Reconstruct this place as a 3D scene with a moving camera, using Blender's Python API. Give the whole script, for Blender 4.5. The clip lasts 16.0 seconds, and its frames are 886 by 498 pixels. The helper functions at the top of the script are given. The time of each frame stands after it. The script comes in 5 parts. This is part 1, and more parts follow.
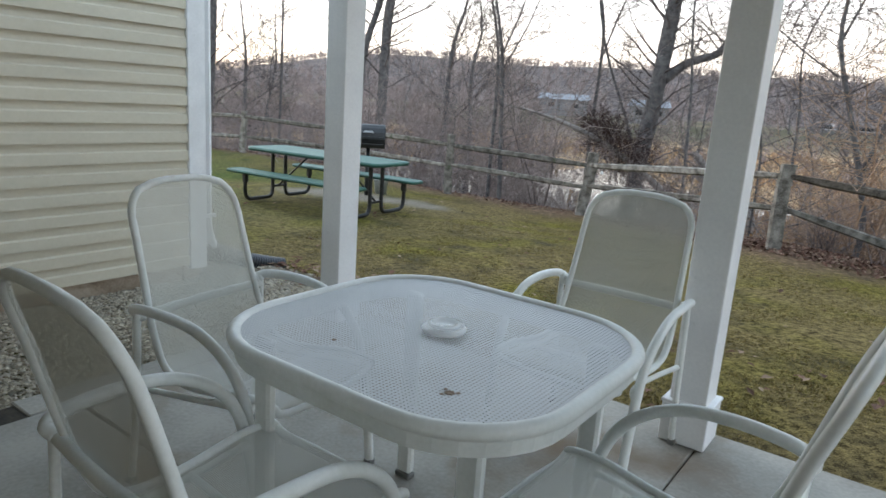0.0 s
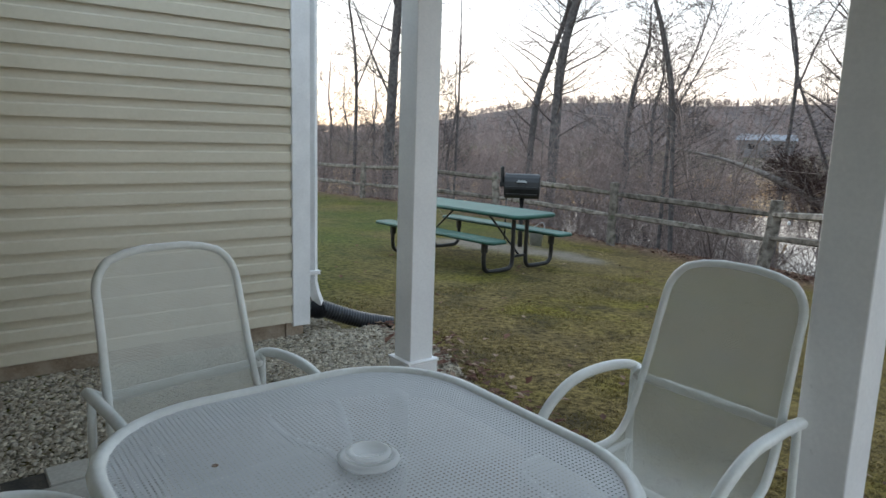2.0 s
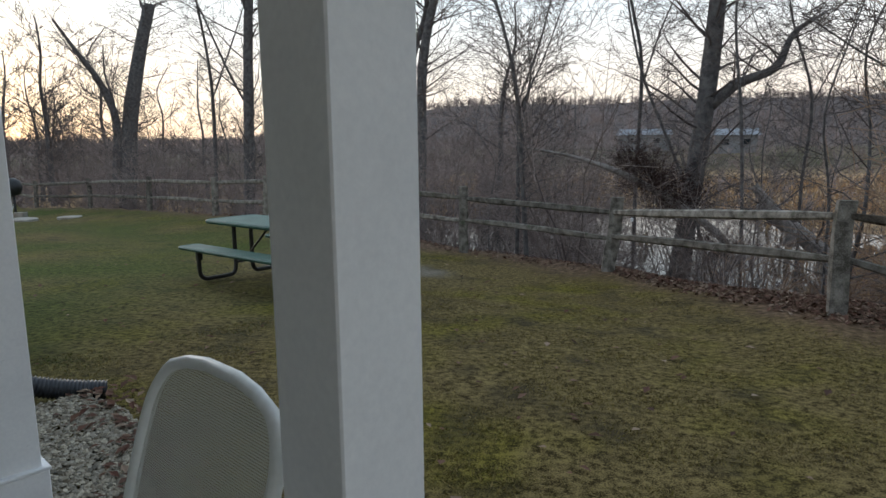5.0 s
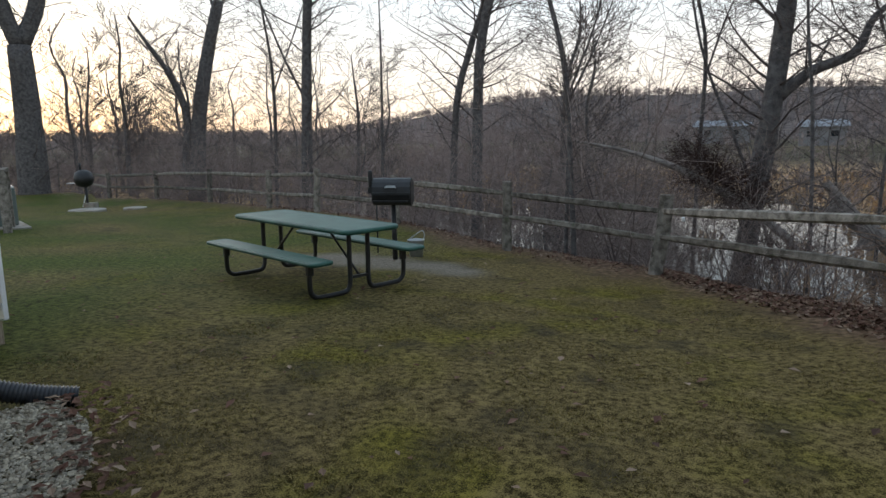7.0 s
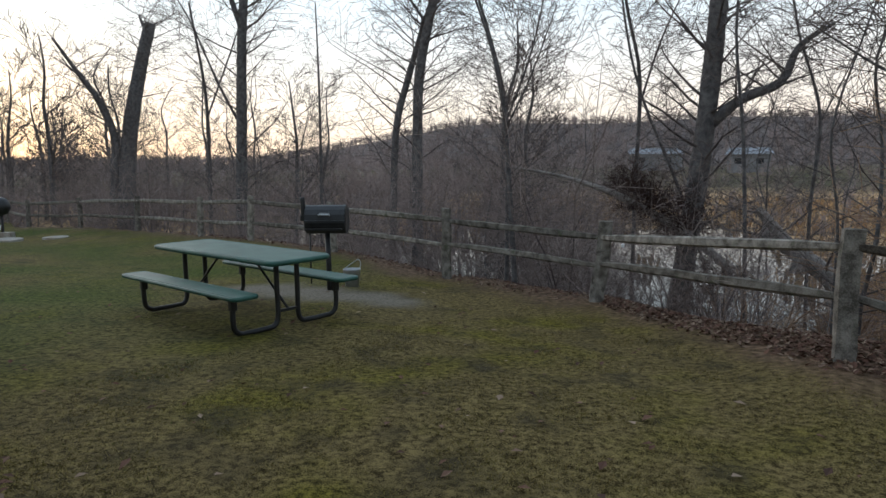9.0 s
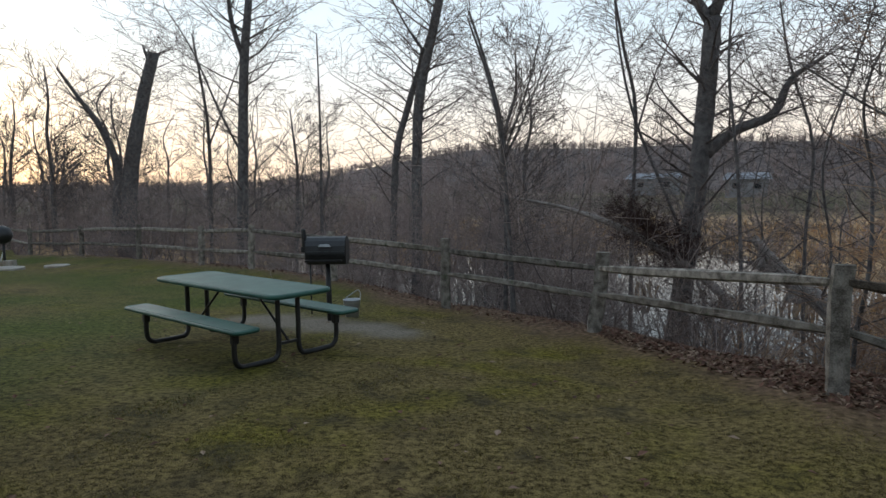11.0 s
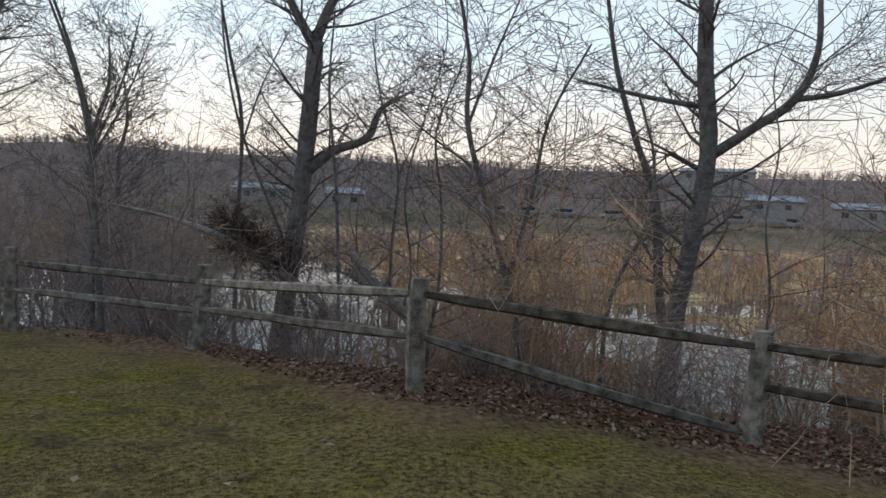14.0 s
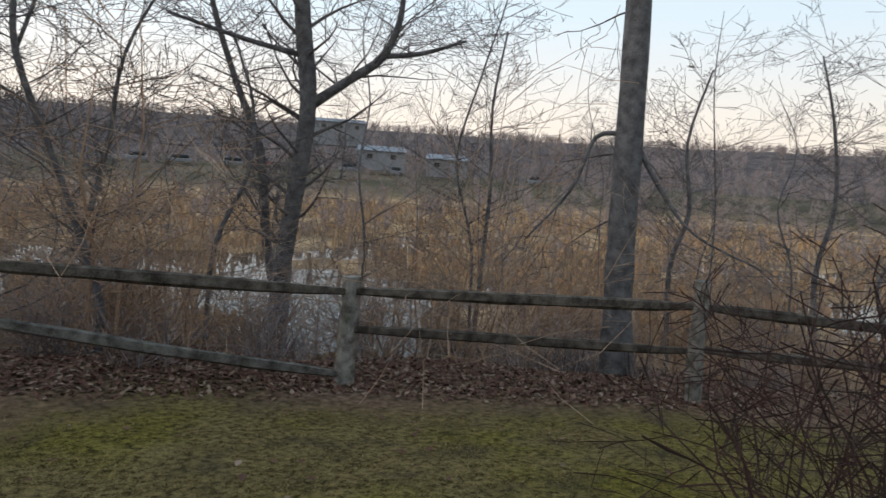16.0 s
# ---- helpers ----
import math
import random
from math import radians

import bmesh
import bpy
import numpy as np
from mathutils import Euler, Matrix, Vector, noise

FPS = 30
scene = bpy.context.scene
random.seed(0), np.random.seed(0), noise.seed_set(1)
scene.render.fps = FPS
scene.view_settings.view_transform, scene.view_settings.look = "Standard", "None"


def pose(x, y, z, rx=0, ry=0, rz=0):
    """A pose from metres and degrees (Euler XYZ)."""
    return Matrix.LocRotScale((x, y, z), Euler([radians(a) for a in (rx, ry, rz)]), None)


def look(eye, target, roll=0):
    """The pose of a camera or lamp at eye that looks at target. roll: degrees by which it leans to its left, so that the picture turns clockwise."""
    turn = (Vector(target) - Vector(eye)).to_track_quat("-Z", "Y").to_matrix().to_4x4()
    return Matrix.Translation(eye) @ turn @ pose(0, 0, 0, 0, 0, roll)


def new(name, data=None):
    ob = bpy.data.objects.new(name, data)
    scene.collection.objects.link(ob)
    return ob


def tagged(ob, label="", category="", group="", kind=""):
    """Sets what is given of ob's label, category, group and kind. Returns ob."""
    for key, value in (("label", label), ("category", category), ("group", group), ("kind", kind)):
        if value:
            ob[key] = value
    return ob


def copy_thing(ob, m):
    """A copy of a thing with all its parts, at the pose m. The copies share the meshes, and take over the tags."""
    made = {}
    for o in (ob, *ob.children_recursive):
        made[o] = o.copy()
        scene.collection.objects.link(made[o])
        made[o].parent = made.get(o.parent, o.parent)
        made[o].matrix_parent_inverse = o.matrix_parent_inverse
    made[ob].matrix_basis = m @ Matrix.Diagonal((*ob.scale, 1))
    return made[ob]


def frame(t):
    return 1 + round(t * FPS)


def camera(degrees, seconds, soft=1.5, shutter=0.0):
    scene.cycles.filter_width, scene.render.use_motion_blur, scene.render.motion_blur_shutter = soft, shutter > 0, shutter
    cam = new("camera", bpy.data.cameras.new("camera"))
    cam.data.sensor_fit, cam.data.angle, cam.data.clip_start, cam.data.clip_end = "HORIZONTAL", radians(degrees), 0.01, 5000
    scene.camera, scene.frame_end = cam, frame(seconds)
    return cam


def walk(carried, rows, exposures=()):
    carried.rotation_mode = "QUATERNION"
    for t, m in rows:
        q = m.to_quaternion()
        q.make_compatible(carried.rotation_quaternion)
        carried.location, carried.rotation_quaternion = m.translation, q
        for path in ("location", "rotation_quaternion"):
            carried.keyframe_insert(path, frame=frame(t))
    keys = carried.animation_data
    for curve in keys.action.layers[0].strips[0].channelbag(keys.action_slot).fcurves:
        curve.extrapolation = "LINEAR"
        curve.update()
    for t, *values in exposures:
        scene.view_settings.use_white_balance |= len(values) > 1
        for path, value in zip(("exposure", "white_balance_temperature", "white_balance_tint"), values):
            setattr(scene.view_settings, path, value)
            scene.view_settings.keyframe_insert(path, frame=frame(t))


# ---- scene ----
cam = camera(67.2, 16.0, shutter=0.12)
PATH = [
    (0, (0.927, 0.972, 1.325), (0.617, 2.897, 0.88), 4.0),
    (0.5, (0.914, 1.029, 1.32), (0.243, 2.853, 0.848), 1.3),
    (1, (1.055, 1.16, 1.343), (0.056, 2.834, 0.901), 2.2),
    (1.5, (1.2, 1.35, 1.358), (0.19, 3.03, 0.97), 0.8),
    (2, (1.332, 1.584, 1.359), (0.483, 3.364, 1.025), 1.8),
    (2.5, (1.428, 1.767, 1.318), (0.726, 3.598, 0.924), -0.9),
    (3, (1.633, 1.96, 1.37), (1.033, 3.822, 0.954), 1.4),
    (3.5, (1.78, 2.192, 1.355), (1.238, 4.074, 0.95), 0.6),
    (4, (1.851, 2.499, 1.372), (1.324, 4.398, 1.033), 0.9),
    (4.2, (1.862, 2.565, 1.358), (1.347, 4.469, 1.03), 0.3),
    (6.3, (2.184, 3.338, 1.397), (1.468, 5.181, 1.097), -1.0),
    (6.5, (2.2, 3.376, 1.389), (1.484, 5.218, 1.082), -0.5),
    (7, (2.298, 3.406, 1.386), (1.521, 5.218, 1.051), -0.8),
    (7.5, (2.35, 3.474, 1.374), (1.468, 5.239, 1.046), -0.9),
    (8, (2.297, 3.604, 1.365), (1.407, 5.366, 1.043), -1.4),
    (8.5, (2.29, 3.666, 1.383), (1.577, 5.509, 1.076), -1.1),
    (8.7, (2.257, 3.756, 1.365), (1.629, 5.632, 1.077), -0.6),
    (10.8, (2.297, 3.663, 1.475), (1.664, 5.552, 1.296), -1.2),
    (11, (2.301, 3.659, 1.477), (1.678, 5.55, 1.29), -0.8),
    (11.5, (2.286, 3.688, 1.463), (1.858, 5.632, 1.266), 0.6),
    (12, (2.31, 3.728, 1.454), (2.066, 5.703, 1.256), 0.1),
    (12.5, (2.352, 3.73, 1.458), (2.295, 5.723, 1.3), -0.8),
    (13, (2.306, 3.577, 1.492), (2.509, 5.562, 1.366), -0.9),
    (13.5, (2.32, 3.629, 1.514), (2.66, 5.595, 1.371), -0.5),
    (14, (2.322, 3.74, 1.533), (2.831, 5.669, 1.388), 2.6),
    (14.5, (2.315, 3.837, 1.583), (2.988, 5.71, 1.38), 3.9),
    (15, (2.372, 3.845, 1.597), (3.266, 5.615, 1.338), 4.5),
    (15.5, (2.537, 3.87, 1.544), (3.718, 5.463, 1.284), 4.1),
    (16, (2.702, 3.850, 1.563), (4.143, 5.215, 1.322), 3.6),
]
walk(cam, [(t, look(eye, target, roll)) for t, eye, target, roll in PATH],
     [(0, 1.62), (0.5, 1.48), (1.5, 1.42), (2.5, 1.05), (3.5, 0.78), (4.2, 0.6), (6.5, 0.46), (8, 0.45), (11, 0.27), (13, 0.29), (14.5, 0.48), (16, 0.48)])

# ---- world, sun, exposure ----
SUN_AZ = -58.0
world = bpy.data.worlds.new("dusk")
scene.world = world
world.use_nodes = True
wn, wl = world.node_tree.nodes, world.node_tree.links
sky = wn.new("ShaderNodeTexSky")
sky.sky_type, sky.sun_disc = "NISHITA", False
sky.sun_elevation, sky.sun_rotation = radians(7.0), radians(SUN_AZ)
sky.air_density, sky.dust_density, sky.ozone_density = 1.0, 1.0, 2.0
# thin high haze whitens the clear sky, pinkish near the horizon
wtc = wn.new("ShaderNodeTexCoord")
wsep = wn.new("ShaderNodeSeparateXYZ")
wl.new(wtc.outputs["Generated"], wsep.inputs[0])
haze = wn.new("ShaderNodeValToRGB")
he = haze.color_ramp.elements
he[0].position, he[0].color = 0.0, (6.9, 5.65, 4.75, 1)
he[1].position, he[1].color = 0.6, (3.8, 4.8, 5.9, 1)
he.new(0.10).color = (6.5, 5.95, 5.5, 1)
he.new(0.22).color = (5.2, 5.95, 6.5, 1)
wl.new(wsep.outputs["Z"], haze.inputs["Fac"])
wmix = wn.new("ShaderNodeMix")
wmix.data_type = "RGBA"
wmix.inputs["Factor"].default_value = 0.82
wl.new(sky.outputs["Color"], wmix.inputs["A"])
wl.new(haze.outputs["Color"], wmix.inputs["B"])
wn["Background"].inputs["Strength"].default_value = 0.145
# the sky is brighter towards the set sun
wdot = wn.new("ShaderNodeVectorMath")
wdot.operation = "DOT_PRODUCT"
wdot.inputs[1].default_value = (math.sin(radians(SUN_AZ)), math.cos(radians(SUN_AZ)), 0)
wl.new(wtc.outputs["Generated"], wdot.inputs[0])
wmr = wn.new("ShaderNodeMapRange")
wmr.inputs["From Min"].default_value, wmr.inputs["To Min"].default_value, wmr.inputs["To Max"].default_value = -1.0, 0.78, 1.12
wl.new(wdot.outputs["Value"], wmr.inputs["Value"])
wsc = wn.new("ShaderNodeVectorMath")
wsc.operation = "SCALE"
wl.new(wmix.outputs["Result"], wsc.inputs[0])
wl.new(wmr.outputs["Result"], wsc.inputs["Scale"])
wl.new(wsc.outputs["Vector"], wn["Background"].inputs["Color"])
sun_data = bpy.data.lights.new("sun", "SUN")
sun_data.energy, sun_data.angle, sun_data.color = 0.7, radians(30), (1.0, 0.90, 0.84)
sun = new("sun", sun_data)
sun.matrix_world = look((0, 0, 30), (-30 * math.sin(radians(SUN_AZ)), -30 * math.cos(radians(SUN_AZ)), 22))


# ---- materials ----
def mat(name, c1, c2, rough=0.8, scale=8.0, fine=80.0, bump=0.3, metal=0.0, dist=0.01, vary=0.0, stain=None, coat=0.0):
    """Two-scale mottled surface: large patches between c1 and c2, fine grain in colour and relief."""
    m = bpy.data.materials.new(name)
    m.use_nodes = True
    n, l = m.node_tree.nodes, m.node_tree.links
    b = n["Principled BSDF"]
    tc = n.new("ShaderNodeTexCoord")
    a = n.new("ShaderNodeTexNoise")
    a.inputs["Scale"].default_value, a.inputs["Detail"].default_value = scale, 4
    f = n.new("ShaderNodeTexNoise")
    f.inputs["Scale"].default_value, f.inputs["Detail"].default_value = fine, 3
    l.new(tc.outputs["Object"], a.inputs["Vector"])
    l.new(tc.outputs["Object"], f.inputs["Vector"])
    add = n.new("ShaderNodeMath")
    add.operation = "MULTIPLY_ADD"
    l.new(f.outputs["Fac"], add.inputs[0])
    add.inputs[1].default_value = 0.45
    l.new(a.outputs["Fac"], add.inputs[2])
    ramp = n.new("ShaderNodeValToRGB")
    ramp.color_ramp.elements[0].position, ramp.color_ramp.elements[1].position = 0.55, 0.9
    ramp.color_ramp.elements[0].color, ramp.color_ramp.elements[1].color = (*c1, 1), (*c2, 1)
    l.new(add.outputs[0], ramp.inputs["Fac"])
    col = ramp.outputs["Color"]
    if vary:
        oi = n.new("ShaderNodeObjectInfo")
        hsv = n.new("ShaderNodeHueSaturation")
        mr = n.new("ShaderNodeMapRange")
        mr.inputs["To Min"].default_value, mr.inputs["To Max"].default_value = 1 - vary, 1 + vary
        l.new(oi.outputs["Random"], mr.inputs["Value"])
        l.new(mr.outputs["Result"], hsv.inputs["Value"])
        l.new(col, hsv.inputs["Color"])
        col = hsv.outputs["Color"]
    if stain:
        s = n.new("ShaderNodeTexNoise")
        s.inputs["Scale"].default_value, s.inputs["Detail"].default_value = stain[1], 6
        l.new(tc.outputs["Object"], s.inputs["Vector"])
        sr = n.new("ShaderNodeValToRGB")
        sr.color_ramp.elements[0].position, sr.color_ramp.elements[1].position = stain[2], stain[2] + 0.15
        l.new(s.outputs["Fac"], sr.inputs["Fac"])
        mx = n.new("ShaderNodeMix")
        mx.data_type = "RGBA"
        l.new(sr.outputs["Color"], mx.inputs["Factor"])
        l.new(col, mx.inputs["A"])
        mx.inputs["B"].default_value = (*stain[0], 1)
        col = mx.outputs["Result"]
    l.new(col, b.inputs["Base Color"])
    b.inputs["Roughness"].default_value, b.inputs["Metallic"].default_value = rough, metal
    b.inputs["Specular IOR Level"].default_value = 0.12 if rough >= 0.85 else 0.5
    if coat:
        b.inputs["Coat Weight"].default_value = coat
    if bump:
        bp = n.new("ShaderNodeBump")
        bp.inputs["Strength"].default_value, bp.inputs["Distance"].default_value = bump, dist
        l.new(add.outputs[0], bp.inputs["Height"])
        l.new(bp.outputs["Normal"], b.inputs["Normal"])
    return m


def island_mat(name, cols, rough=0.85):
    """Each loose piece takes its own colour from a ramp."""
    m = bpy.data.materials.new(name)
    m.use_nodes = True
    n, l = m.node_tree.nodes, m.node_tree.links
    g = n.new("ShaderNodeNewGeometry")
    r = n.new("ShaderNodeValToRGB")
    els = r.color_ramp.elements
    els[0].color, els[1].color = (*cols[0], 1), (*cols[-1], 1)
    for i, c in enumerate(cols[1:-1]):
        els.new((i + 1) / (len(cols) - 1)).color = (*c, 1)
    l.new(g.outputs["Random Per Island"], r.inputs["Fac"])
    l.new(r.outputs["Color"], n["Principled BSDF"].inputs["Base Color"])
    n["Principled BSDF"].inputs["Roughness"].default_value = rough
    n["Principled BSDF"].inputs["Specular IOR Level"].default_value = 0.15
    return m


def perforated(name, color, period, open_part, rough=0.5, stripe=False):
    """A woven or punched sheet: fine real holes as transparent spots."""
    m = mat(name, [c * 0.93 for c in color], color, rough, 6, 60, 0.1, dist=0.002)
    n, l = m.node_tree.nodes, m.node_tree.links
    tc = n.new("ShaderNodeTexCoord")
    uv = tc.outputs["UV"]
    sep = n.new("ShaderNodeSeparateXYZ")
    l.new(uv, sep.inputs[0])
    outs = []
    for ax in ("X", "Y"):
        mu = n.new("ShaderNodeMath")
        mu.operation = "MULTIPLY"
        mu.inputs[1].default_value = 2 * math.pi / (period if ax == "X" or not stripe else period * 3)
        l.new(sep.outputs[ax], mu.inputs[0])
        si = n.new("ShaderNodeMath")
        si.operation = "SINE"
        l.new(mu.outputs[0], si.inputs[0])
        outs.append(si)
    mx = n.new("ShaderNodeMath")
    mx.operation = "ADD"
    l.new(outs[0].outputs[0], mx.inputs[0])
    l.new(outs[1].outputs[0], mx.inputs[1])
    gt = n.new("ShaderNodeMath")
    gt.operation = "GREATER_THAN"
    gt.inputs[1].default_value = open_part
    l.new(mx.outputs[0], gt.inputs[0])
    tr = n.new("ShaderNodeBsdfTransparent")
    ms = n.new("ShaderNodeMixShader")
    l.new(gt.outputs[0], ms.inputs[0])
    l.new(n["Principled BSDF"].outputs[0], ms.inputs[1])
    l.new(tr.outputs[0], ms.inputs[2])
    l.new(ms.outputs[0], n["Material Output"].inputs["Surface"])
    return m


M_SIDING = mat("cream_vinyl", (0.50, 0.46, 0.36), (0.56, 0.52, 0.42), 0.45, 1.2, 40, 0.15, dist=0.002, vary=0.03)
# siding under the porch: its shade is put into a darker tan
M_SIDING_SHADED = mat("tan_vinyl", (0.34, 0.30, 0.20), (0.385, 0.345, 0.24), 0.45, 1.2, 40, 0.15, dist=0.002, vary=0.03)
M_TRIM = mat("white_trim_paint", (0.66, 0.67, 0.68), (0.76, 0.77, 0.78), 0.45, 5, 60, 0.15, dist=0.002, stain=((0.35, 0.34, 0.32), 22, 0.7))
M_POST = mat("white_post_wrap", (0.70, 0.70, 0.71), (0.80, 0.80, 0.80), 0.5, 3, 90, 0.25, dist=0.002, stain=((0.42, 0.42, 0.42), 30, 0.72))
M_BLOCK = mat("foundation_block", (0.26, 0.20, 0.15), (0.42, 0.35, 0.28), 0.95, 6, 70, 0.6, dist=0.006)
M_CONC = mat("patio_concrete", (0.24, 0.225, 0.20), (0.36, 0.34, 0.305), 0.85, 2.2, 60, 0.3, dist=0.003, stain=((0.19, 0.145, 0.105), 1.7, 0.53))
M_JOINT = mat("dark_joint", (0.03, 0.03, 0.028), (0.07, 0.06, 0.05), 0.95, 8, 90)
M_CHAIR = mat("white_powder_coat", (0.66, 0.68, 0.66), (0.76, 0.78, 0.77), 0.38, 9, 90, 0.1, dist=0.001)
M_SLING = perforated("white_sling_weave", (0.62, 0.62, 0.57), 0.0046, 0.6, 0.6)
M_TMESH = perforated("white_table_mesh", (0.57, 0.58, 0.60), 0.0105, 1.15, 0.5)
M_RUST = mat("rust", (0.20, 0.14, 0.10), (0.32, 0.25, 0.2), 0.9, 60, 200)
M_WHITETAG = mat("white_plastic", (0.8, 0.8, 0.8), (0.85, 0.85, 0.85), 0.3)
M_RUBBER = mat("grey_rubber", (0.10, 0.10, 0.10), (0.2, 0.2, 0.19), 0.8)
M_BLACKPL = mat("black_corrugated_plastic", (0.010, 0.012, 0.016), (0.025, 0.028, 0.035), 0.42, 10, 80, 0.2)
M_GREEN = mat("green_plastisol", (0.008, 0.060, 0.044), (0.024, 0.098, 0.074), 0.55, 5, 130, 0.5, dist=0.003)
M_BLACKMET = mat("black_painted_steel", (0.006, 0.007, 0.008), (0.016, 0.017, 0.019), 0.5, 9, 60, 0.2, dist=0.002)
M_GALV = mat("galvanised_steel", (0.32, 0.34, 0.35), (0.45, 0.47, 0.48), 0.5, 9, 60, 0.2, metal=0.5)
M_RAIL = mat("weathered_split_rail", (0.070, 0.062, 0.052), (0.25, 0.228, 0.20), 0.95, 9, 70, 1.0, dist=0.012, vary=0.3, stain=((0.07, 0.085, 0.05), 6, 0.6))
M_RAIL_DARK = mat("dark_damp_split_rail", (0.030, 0.024, 0.019), (0.13, 0.11, 0.09), 0.95, 9, 70, 1.0, dist=0.012, vary=0.2)
M_BARK = mat("grey_bark", (0.070, 0.066, 0.067), (0.165, 0.155, 0.152), 0.95, 9, 60, 1.0, dist=0.02)
M_TWIG = mat("twig_bark", (0.070, 0.060, 0.058), (0.17, 0.145, 0.135), 0.95, 3, 30, 0.0)
M_SHRUB = mat("shrub_stems", (0.12, 0.096, 0.092), (0.34, 0.272, 0.245), 0.95, 1.5, 30, 0.0, vary=0.35)
M_BANKBRUSH = mat("red_brown_stems", (0.20, 0.125, 0.085), (0.42, 0.285, 0.195), 0.95, 1.5, 30, 0.0)
# far twigs paler than bark: distance haze is put into their colour
M_FARWOOD = mat("far_wood_twigs", (0.235, 0.19, 0.18), (0.35, 0.285, 0.265), 1.0, 0.03, 0.4, 0.0)
M_LOG = mat("barkless_grey_wood", (0.15, 0.135, 0.125), (0.34, 0.31, 0.285), 0.9, 9, 60, 0.6, dist=0.01)
M_CEDAR = mat("dry_dark_twigs", (0.030, 0.018, 0.016), (0.07, 0.042, 0.036), 0.95, 5, 60, 0.0)
M_LEAF = island_mat("dry_leaves", [(0.055, 0.03, 0.02), (0.15, 0.08, 0.055), (0.30, 0.22, 0.16), (0.09, 0.040, 0.028), (0.16, 0.085, 0.06), (0.07, 0.04, 0.03), (0.12, 0.06, 0.042)])
M_GRAVEL = island_mat("pea_gravel", [(0.12, 0.108, 0.09), (0.30, 0.258, 0.195), (0.48, 0.425, 0.33), (0.18, 0.145, 0.105), (0.37, 0.335, 0.275), (0.24, 0.21, 0.165)], 0.8)
M_BLADE = island_mat("grass_blades", [(0.10, 0.080, 0.020), (0.16, 0.122, 0.036), (0.30, 0.225, 0.095), (0.080, 0.068, 0.020), (0.23, 0.175, 0.075), (0.135, 0.118, 0.022)])
M_BLADE_GREEN = island_mat("green_grass_blades", [(0.035, 0.055, 0.010), (0.06, 0.085, 0.016), (0.11, 0.13, 0.03), (0.04, 0.06, 0.010), (0.15, 0.13, 0.04)])
M_REED = island_mat("marsh_reeds", [(0.36, 0.22, 0.11), (0.52, 0.33, 0.17), (0.42, 0.31, 0.20), (0.27, 0.20, 0.14), (0.45, 0.26, 0.13), (0.20, 0.15, 0.115)])
M_GLASSWARE = bpy.data.materials.new("clear_glass")
M_GLASSWARE.use_nodes = True
_b = M_GLASSWARE.node_tree.nodes["Principled BSDF"]
_b.inputs["Base Color"].default_value, _b.inputs["Roughness"].default_value, _b.inputs["Alpha"].default_value = (0.9, 0.92, 0.93, 1), 0.06, 0.33
M_PANE = bpy.data.materials.new("window_glass")
M_PANE.use_nodes = True
_b = M_PANE.node_tree.nodes["Principled BSDF"]
_b.inputs["Base Color"].default_value, _b.inputs["Roughness"].default_value = (0.02, 0.025, 0.03, 1), 0.05
M_WATER = bpy.data.materials.new("pond_water")
M_WATER.use_nodes = True
_b = M_WATER.node_tree.nodes["Principled BSDF"]
_b.inputs["Base Color"].default_value, _b.inputs["Roughness"].default_value, _b.inputs["IOR"].default_value = (0.03, 0.032, 0.03, 1), 0.06, 1.33
_n = M_WATER.node_tree.nodes.new("ShaderNodeTexNoise")
_n.inputs["Scale"].default_value = 3.0
_bp = M_WATER.node_tree.nodes.new("ShaderNodeBump")
_bp.inputs["Strength"].default_value, _bp.inputs["Distance"].default_value = 0.15, 0.02
M_WATER.node_tree.links.new(_n.outputs["Fac"], _bp.inputs["Height"])
M_WATER.node_tree.links.new(_bp.outputs["Normal"], _b.inputs["Normal"])
M_WHITEHOUSE = mat("white_house_siding", (0.17, 0.17, 0.175), (0.22, 0.22, 0.225), 0.6, 1, 10, 0.0)
M_ROOF = mat("pale_roof", (0.18, 0.19, 0.21), (0.24, 0.255, 0.28), 0.8, 1, 10, 0.0)
M_REDPAINT = mat("dull_red_paint", (0.25, 0.05, 0.04), (0.32, 0.07, 0.05), 0.6, 1, 10, 0.0)
M_CEIL = mat("porch_ceiling_white", (0.6, 0.6, 0.58), (0.68, 0.68, 0.66), 0.7, 2, 20, 0.1)
M_ACGREEN = mat("grey_green_enamel", (0.10, 0.13, 0.12), (0.14, 0.17, 0.16), 0.5, 3, 30, 0.1)


